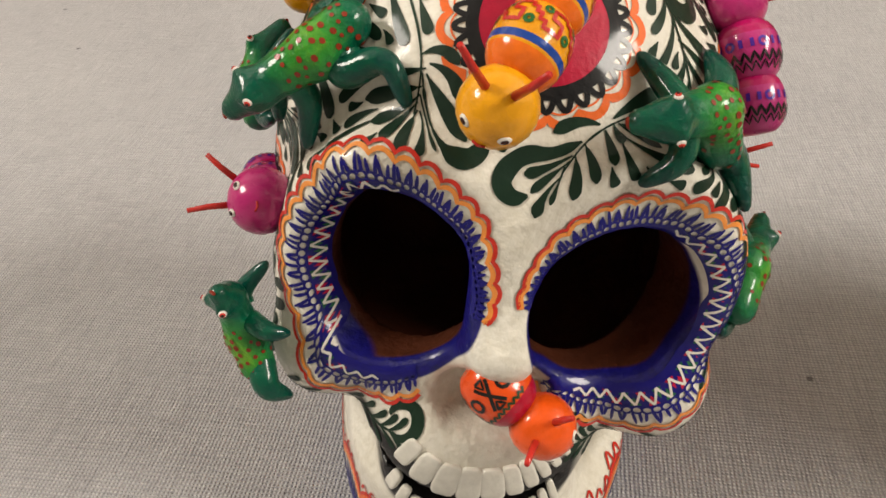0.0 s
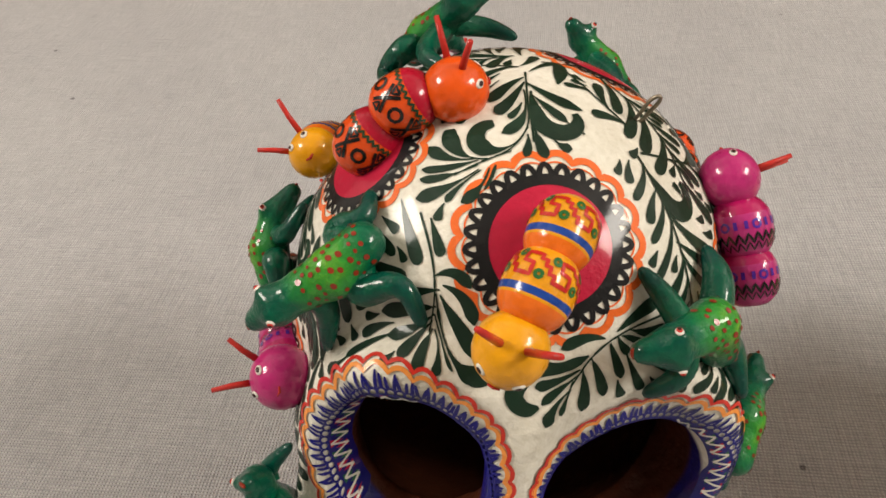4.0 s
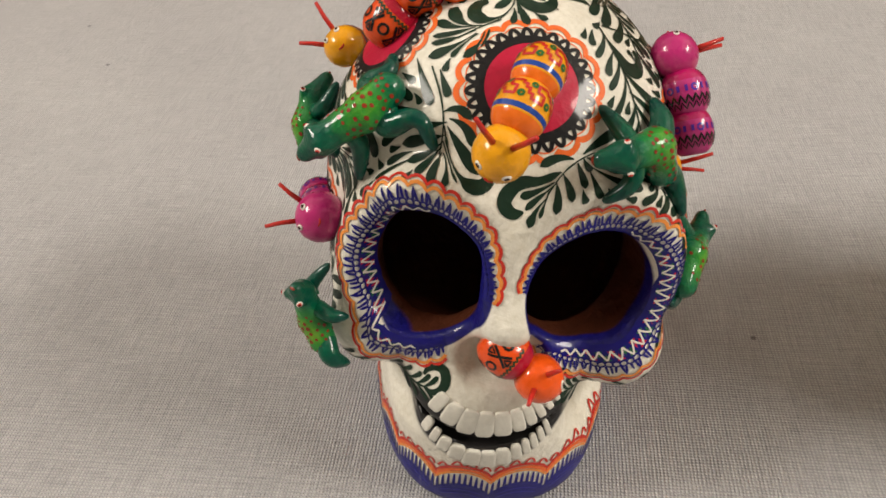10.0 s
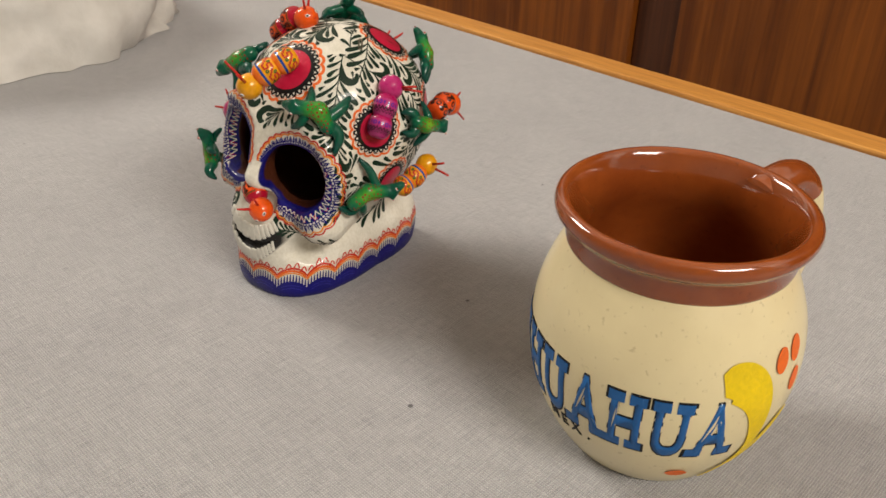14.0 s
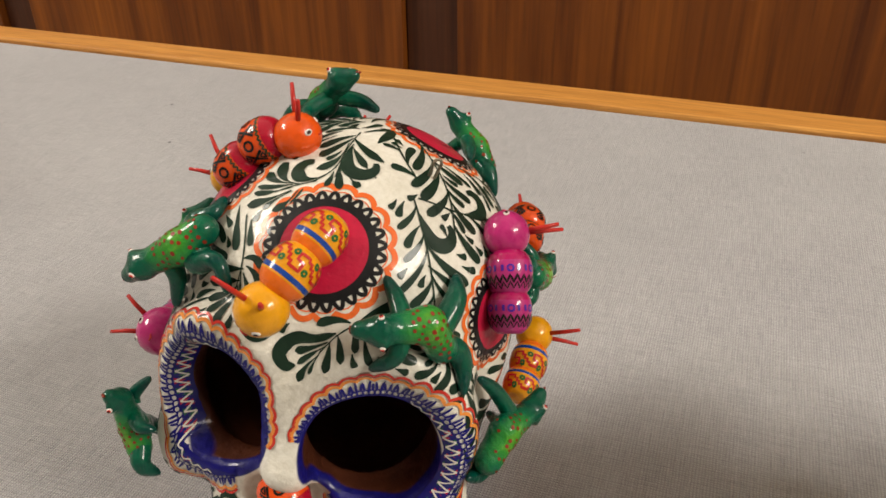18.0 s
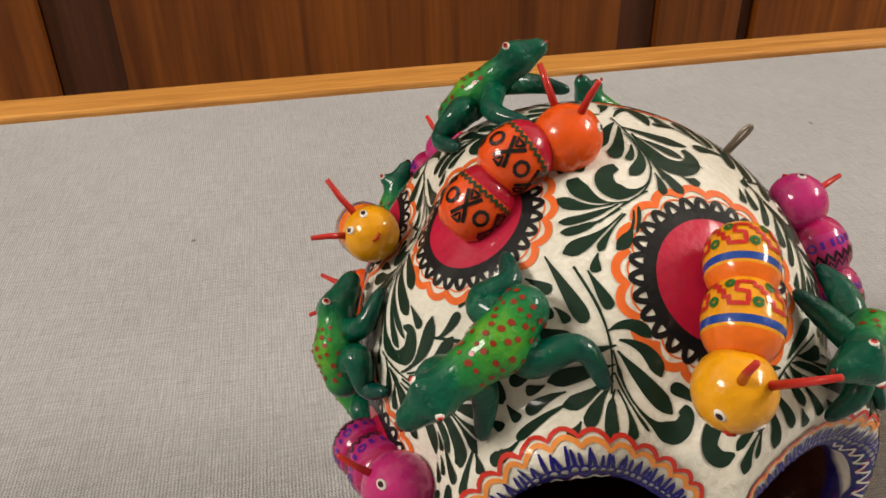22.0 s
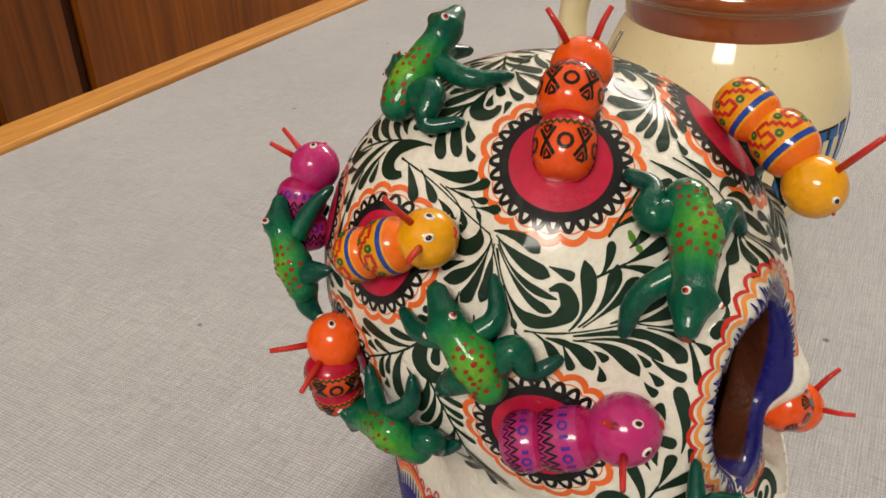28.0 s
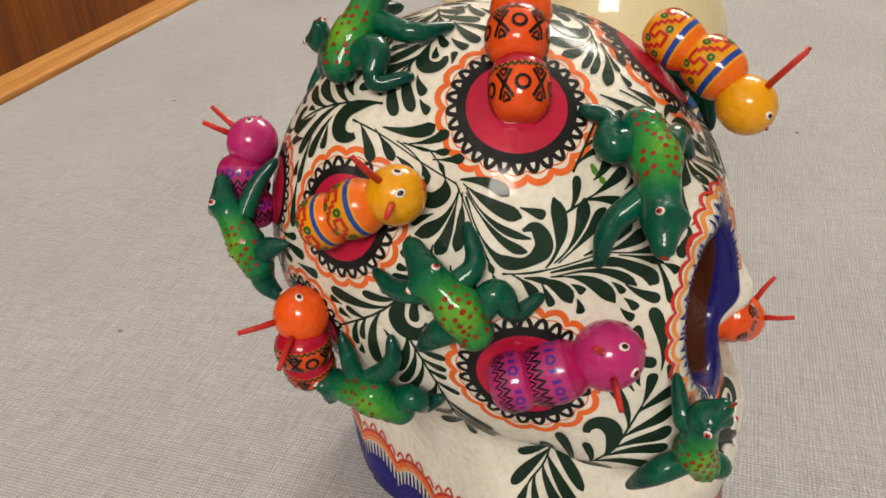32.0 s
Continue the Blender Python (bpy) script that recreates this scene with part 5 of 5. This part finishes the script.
    obj("spotting", mesh_from([to_world(q) for q in sv], sf, False), SPOT_RED, root, "", "", "stuff")
    return root


SPRAWLED = "glossy green clay frog with dark red spots, sprawled"
SITTING = "glossy green clay frog with red spots, sitting up"
# on the brow beside the middle caterpillar, one each side
frog(SPRAWLED, [(-56, 14, 1.35), (-54, 18, 1.2), (-48, 28, 0.7), (-46, 35, 0.48)],
     [[(-61, 18, 0.55), (-62, 10, 0.25)], [(-48, 19, 0.42), (-47, 11, 0.16)]],
     [[(-57, 33, 0.40), (-51, 39, 0.30), (-57, 43, 0.14)], [(-42, 26, 0.38), (-33, 33, 0.42), (-27, 26, 0.14)]])
frog(SPRAWLED, [(16, 27, 0.92), (21, 27, 1.0), (33, 27, 0.85), (38, 20, 0.55)],
     [[(27, 33, 0.37), (25, 38, 0.14)], [(25, 20, 0.43), (20, 17, 0.15)]],
     [[(46, 30, 0.42), (50, 35, 0.16)], [(45, 16, 0.46), (42, 9, 0.15)]], 0.95)
# down the skull's side behind the pink caterpillar
frog(SPRAWLED, [(-105, 17, 0.45), (-98, 9, 0.65), (-92, 3, 0.65), (-89, -3, 0.5)],
     [[(-88, 11, 0.32), (-91, 19, 0.13)], [(-107, 3, 0.30), (-113, 6, 0.13)]],
     [[(-84, 7, 0.46), (-81, -1, 0.28), (-75, 3, 0.14)], [(-98, -6, 0.34), (-103, -13, 0.12)]], 0.92)
frog(SPRAWLED, [(-160, 13, 1.1), (-158, 9, 1.05), (-153, 2, 0.7), (-151, -3, 0.55)],
     [[(-158, 14, 0.45), (-158, 20, 0.18)], [(-166, 5, 0.45), (-170, 10, 0.15)]],
     [[(-149, 2, 0.40), (-145, 4, 0.14)], [(-151, -7, 0.55), (-148, -11, 0.32)]], 0.85)
frog(SPRAWLED, [(-138, -26, 0.6), (-131, -28, 0.65), (-117, -27, 0.62), (-113, -34, 0.47)],
     [[(-125, -22, 0.31), (-127, -16, 0.14)], [(-110, -18, 0.31), (-111, -12, 0.13)]],
     [[(-106, -28, 0.40), (-107, -36, 0.26), (-101, -32, 0.14)], [(-122, -40, 0.34), (-130, -43, 0.14)]], 0.88)
# clinging to the cheeks
frog(SPRAWLED, [(-48, -13, 1.30), (-49, -16, 1.07), (-48, -24, 0.81), (-45, -28, 0.62)],
     [[(-51, -18, 0.79), (-49, -14, 0.31)], [(-42, -20, 0.73), (-40, -21, 0.50)]],
     [[(-54, -29, 0.79), (-54, -38, 0.40)], [(-41, -29, 0.78), (-39, -32, 0.39)]], 0.85)
frog(SPRAWLED, [(76, -11, 1.2), (71, -13, 1.15), (59, -12, 0.95), (52, -16, 0.65)],
     [[(67, -20, 0.46), (72, -25, 0.15)], [(62, -5, 0.46), (57, 0, 0.14)]],
     [[(52, -22, 0.5), (46, -18, 0.15)], [(58, -24, 0.46), (61, -34, 0.15)]], 0.9)
# on the back and the crown
frog(SPRAWLED, [(117, 6, 1.0), (113, 6, 1.0), (101, 11, 0.6), (95, 15, 0.48)],
     [[(108, 15, 0.46), (112, 20, 0.15)], [(104, 3, 0.46), (100, -2, 0.14)]],
     [[(94, 21, 0.36), (89, 22, 0.14)], [(92, 8, 0.36), (88, 10, 0.14)]], 0.88)
frog(SITTING, [(-157, 68, 1.14), (-150, 65, 1.02), (-145, 54, 0.58), (-143, 48, 0.42)],
     [[(-124, 61, 0.36), (-114, 69, 0.13)], [(-165, 62, 0.46), (-176, 67, 0.26)]],
     [[(-129, 55, 0.55), (-127, 46, 0.30), (-117, 52, 0.14)], [(-157, 50, 0.46), (-165, 44, 0.15)]], 0.92)
frog(SITTING, [(159, 41, 1.1), (156, 37, 1.0), (148, 33, 0.72), (142, 29, 0.5)],
     [[(143, 40, 0.40), (136, 43, 0.14)], [(160, 28, 0.40), (166, 26, 0.14)]],
     [[(137, 31, 0.40), (131, 27, 0.15)], [(149, 22, 0.40), (145, 18, 0.14)]], 0.85)

# ---- the wire hook on the crown ----
STEEL, nt_, p_ = material("dull_wire")
p_.inputs["Metallic"].default_value = 0.9
p_.inputs["Roughness"].default_value = 0.4
p_.inputs["Base Color"].default_value = rgb(0.30, 0.26, 0.20)
h0, hn = crown((1.95, -0.62, 12.5))
hu = Vector((0.2, -0.3, 0.75)).normalized()
hs = hu.cross(Vector((0.2, -1, 0.3))).normalized()
loop = [h0 - hs * 0.07, h0 + hu * 0.35 - hs * 0.08, h0 + hu * 0.62 - hs * 0.10, h0 + hu * 0.76, h0 + hu * 0.62 + hs * 0.10, h0 + hu * 0.35 + hs * 0.08, h0 + hs * 0.07]
v, f = tube([Vector(q[:3]) for q in rounded([tuple(q) for q in loop], 2)], [0.04] * len(rounded([tuple(q) for q in loop], 2)), 8)
obj("hook", world_mesh(v, f, "hook"), STEEL, skull, "dull wire loop")


# ---- the mug's handle, lettering and brush flowers ----
BODY_LINE = rounded(body_profile, 3)


def mug_radius(z):
    """Radius of the belly at a height."""
    for (r0, z0), (r1, z1) in zip(BODY_LINE, BODY_LINE[1:]):
        if z0 <= z <= z1:
            return r0 + (r1 - r0) * (z - z0) / max(1e-6, z1 - z0)
    return BODY_LINE[-1][0]


def on_mug(angle, z, lift=0.0):
    r = mug_radius(z) + lift
    return (r * math.cos(angle), r * math.sin(angle), z)


MUG_BLUE = paint("mug_blue_paint", (0.018, 0.12, 0.36), 0.8, 0.3, 0.4)
MUG_BLACK = paint("mug_black_paint", (0.012, 0.012, 0.012), 0.8, 0.35, 0.3)
MUG_YELLOW = paint("mug_yellow_paint", (0.86, 0.62, 0.01), 0.85, 0.35, 0.3)
MUG_ORANGE = paint("mug_orange_paint", (0.86, 0.16, 0.02), 0.85, 0.35, 0.3)
HANDLE_AT = radians(76)
arc = [(0.042, 0.099), (0.052, 0.104), (0.064, 0.102), (0.074, 0.089), (0.076, 0.070), (0.070, 0.052), (0.059, 0.041), (0.050, 0.037)]
line = rounded(arc, 3)
pts = [(r * math.cos(HANDLE_AT), r * math.sin(HANDLE_AT), z) for r, z in line]
radii = [0.0085 - 0.0018 * math.sin(math.pi * i / (len(pts) - 1)) for i in range(len(pts))]
v, f = tube(pts, radii, 16)
split = int(len(pts) * 0.40)
handle = obj("handle", mesh_from(v, [q for q in f if min(q) >= (split - 1) * 16]), CREAM_CLAY, mug, "cream looped handle")
obj("glazed_top", mesh_from(v, [q for q in f if max(q) < (split + 0) * 16]), BROWN_GLAZE, handle, "brown glazed top of the handle")


SERIFS = {"H": ((0, 0), (1, 0), (0, 1), (1, 1)), "I": ((0.5, 0), (0.5, 1)), "U": ((0, 1), (1, 1)), "A": ((-0.05, 0), (1.05, 0))}


def letters(text, height, middle, z, thick, mat, embolden, name, spread=1.0, tall=1.0):
    """Words bent round the belly, centred at an angle."""
    for index, ch in enumerate(text):
        if ch == " ":
            continue
        cu = bpy.data.curves.new("glyph", "FONT")
        cu.body, cu.size, cu.align_x, cu.offset, cu.resolution_u = ch, height * 1.38, "CENTER", embolden, 4
        tmp = bpy.data.objects.new("glyph", cu)
        scene.collection.objects.link(tmp)
        dg = bpy.context.evaluated_depsgraph_get()
        me = bpy.data.meshes.new_from_object(tmp.evaluated_get(dg))
        scene.collection.objects.unlink(tmp)
        bpy.data.objects.remove(tmp)
        bm = bmesh.new()
        bm.from_mesh(me)
        xs, ys = [q.co.x for q in bm.verts], [q.co.y for q in bm.verts]
        x0, x1, y0, y1 = min(xs), max(xs), min(ys), max(ys)
        stem = height * 0.13
        for sx, sy in SERIFS.get(ch, ()) if height > 0.01 else ():
            cx = x0 + stem + (x1 - x0 - 2 * stem) * sx
            lo_y, hi_y = (y0, y0 + height * 0.13 + embolden) if sy == 0 else (y1 - height * 0.13 - embolden, y1)
            wide = height * 0.20 + embolden
            bm.faces.new([bm.verts.new((cx + dx * wide, yy, 0)) for dx, yy in ((-1, lo_y), (1, lo_y), (1, hi_y), (-1, hi_y))])
        bmesh.ops.triangulate(bm, faces=list(bm.faces))
        bmesh.ops.subdivide_edges(bm, edges=[e for e in bm.edges if e.calc_length() > height * 0.3], cuts=2)
        got = bmesh.ops.extrude_face_region(bm, geom=list(bm.faces))
        top = {q for q in got["geom"] if isinstance(q, bmesh.types.BMVert)}
        a0 = middle + (len(text) - 1) / 2 * spread - sum(spread * (0.82 if "I" in pair else 1.0) for pair in zip(text[index:], text[index + 1 :]))
        for vert in bm.verts:
            zz = z + vert.co.y * tall
            a = a0 + vert.co.x * 0.74 / mug_radius(zz)
            vert.co = on_mug(a, zz, thick if vert in top else -0.0003)
        bmesh.ops.recalc_face_normals(bm, faces=list(bm.faces))
        bm.to_mesh(me)
        bm.free()
        obj(name, me, mat, mug)


WORD_MID = radians(-107.0)
STEP = radians(17.6)
letters("CHIHUAHUA", 0.0175, WORD_MID, 0.0315, 0.00012, MUG_BLACK, 0.0011, "letter_outline", STEP, 1.5)
letters("CHIHUAHUA", 0.0175, WORD_MID, 0.0315, 0.00030, MUG_BLUE, 0.0005, "letter", STEP, 1.5)
letters("CHIH. MEX.", 0.0062, radians(-119), 0.0245, 0.0002, MUG_BLACK, 0.0002, "small_letter", radians(7.0))


def dab(angle, z, pts, mat, name):
    """A brushed patch on the belly: outline in metres about its middle."""
    n = len(pts)
    verts, faces = [on_mug(angle, z, 0.0004)], []
    for q in (0.35, 0.7, 1.0):
        verts += [on_mug(angle + x * q / mug_radius(z), z + y * q, 0.0004) for x, y in pts]
    faces += [(0, 1 + k, 1 + (k + 1) % n) for k in range(n)]
    for r in range(2):
        a, b = 1 + r * n, 1 + (r + 1) * n
        faces += [(a + k, b + k, b + (k + 1) % n, a + (k + 1) % n) for k in range(n)]
    obj(name, mesh_from(verts, faces), mat, mug)


def oval(rx, ry, tilt=0.0, n=18):
    c, s = math.cos(tilt), math.sin(tilt)
    out = []
    for k in range(n):
        a = 2 * math.pi * k / n
        x, y = rx * math.cos(a), ry * math.sin(a)
        out.append((c * x - s * y, s * x + c * y))
    return out


def stroke_on_mug(points, widths, mat, name):
    verts, faces = [], []
    fine = rounded([(*p, w) for p, w in zip(points, widths)], 3)
    for i, (a, z, w) in enumerate(fine):
        a0, z0, _ = fine[max(0, i - 1)]
        a1, z1, _ = fine[min(len(fine) - 1, i + 1)]
        r = mug_radius(z)
        da, dz = (a1 - a0) * r, z1 - z0
        l = math.hypot(da, dz) or 1
        for q in (-1, 0, 1):
            zz = z + q * w / 2 * da / l
            verts.append(on_mug(a - q * w / 2 * dz / l / r, zz, 0.0004))
    for i in range(len(fine) - 1):
        b = 3 * i
        faces += [(b, b + 1, b + 4, b + 3), (b + 1, b + 2, b + 5, b + 4)]
    obj(name, mesh_from(verts, faces), mat, mug)


for mid, way in ((radians(-20), 1), (radians(-194), -1)):
    deg = lambda d: mid + radians(d) * way
    stroke_on_mug([(deg(-17), 0.0645), (deg(-11), 0.0655), (deg(-4), 0.0615), (deg(1.5), 0.053), (deg(4), 0.041), (deg(5), 0.030), (deg(2), 0.018), (deg(-8), 0.009)], [0.009, 0.0165, 0.016, 0.0115, 0.0075, 0.005, 0.005, 0.003], MUG_YELLOW, "yellow_petal")
    stroke_on_mug([(deg(24), 0.042), (deg(18), 0.038), (deg(11), 0.029), (deg(4), 0.016)], [0.003, 0.0075, 0.007, 0.003], MUG_YELLOW, "yellow_petal")
    for da, z in ((20.3, 0.0695), (10.7, 0.0680), (21.4, 0.0565)):
        dab(deg(da), z, oval(0.0032, 0.0050, -0.15 * way), MUG_ORANGE, "orange_dot")
    dab(deg(-24.7), 0.0165, oval(0.004, 0.0026), MUG_ORANGE, "orange_dot")

# ---- the crumpled white wrap at the table's far end ----
WRAP, nt_, p_ = material("white_wrap")
n_ = noise_tex(nt_, 30.0, 5)
nt_.links.new(ramp(nt_, n_.outputs["Fac"], [(0.3, rgb(0.54, 0.52, 0.48)), (0.7, rgb(0.68, 0.66, 0.62))]).outputs["Color"], p_.inputs["Base Color"])
p_.inputs["Roughness"].default_value = 0.75
bump(nt_, p_, n_.outputs["Fac"], 0.8, 0.003)
verts, faces = [], []
NA, NB = 90, 40
for i in range(NB + 1):
    lat = math.pi / 2 * (1 - i / NB)
    for k in range(NA):
        a = 2 * math.pi * k / NA
        d = Vector((math.cos(a) * math.cos(lat), math.sin(a) * math.cos(lat), math.sin(lat)))
        fold = abs(noise.noise(d * 2.3)) * 0.20 + abs(noise.noise(d * 5.5 + Vector((3, 1, 2)))) * 0.10 + noise.noise(d * 13) * 0.02
        r = 0.84 + fold
        z = max(0.0, d.z * 0.25 * r)
        flare = 1.0 + 0.10 * (i / NB) ** 6
        verts.append((-0.615 + d.x * 0.22 * r * flare, 0.01 + d.y * 0.22 * r * flare, z + 0.0006))
for i in range(NB):
    for k in range(NA):
        a, b = i * NA + k, i * NA + (k + 1) % NA
        faces.append((a, a + NA, b + NA, b))
obj("wrapped_parcel", mesh_from(verts, faces), WRAP, None, "parcel wrapped in crumpled white paper on the table", "parcel")
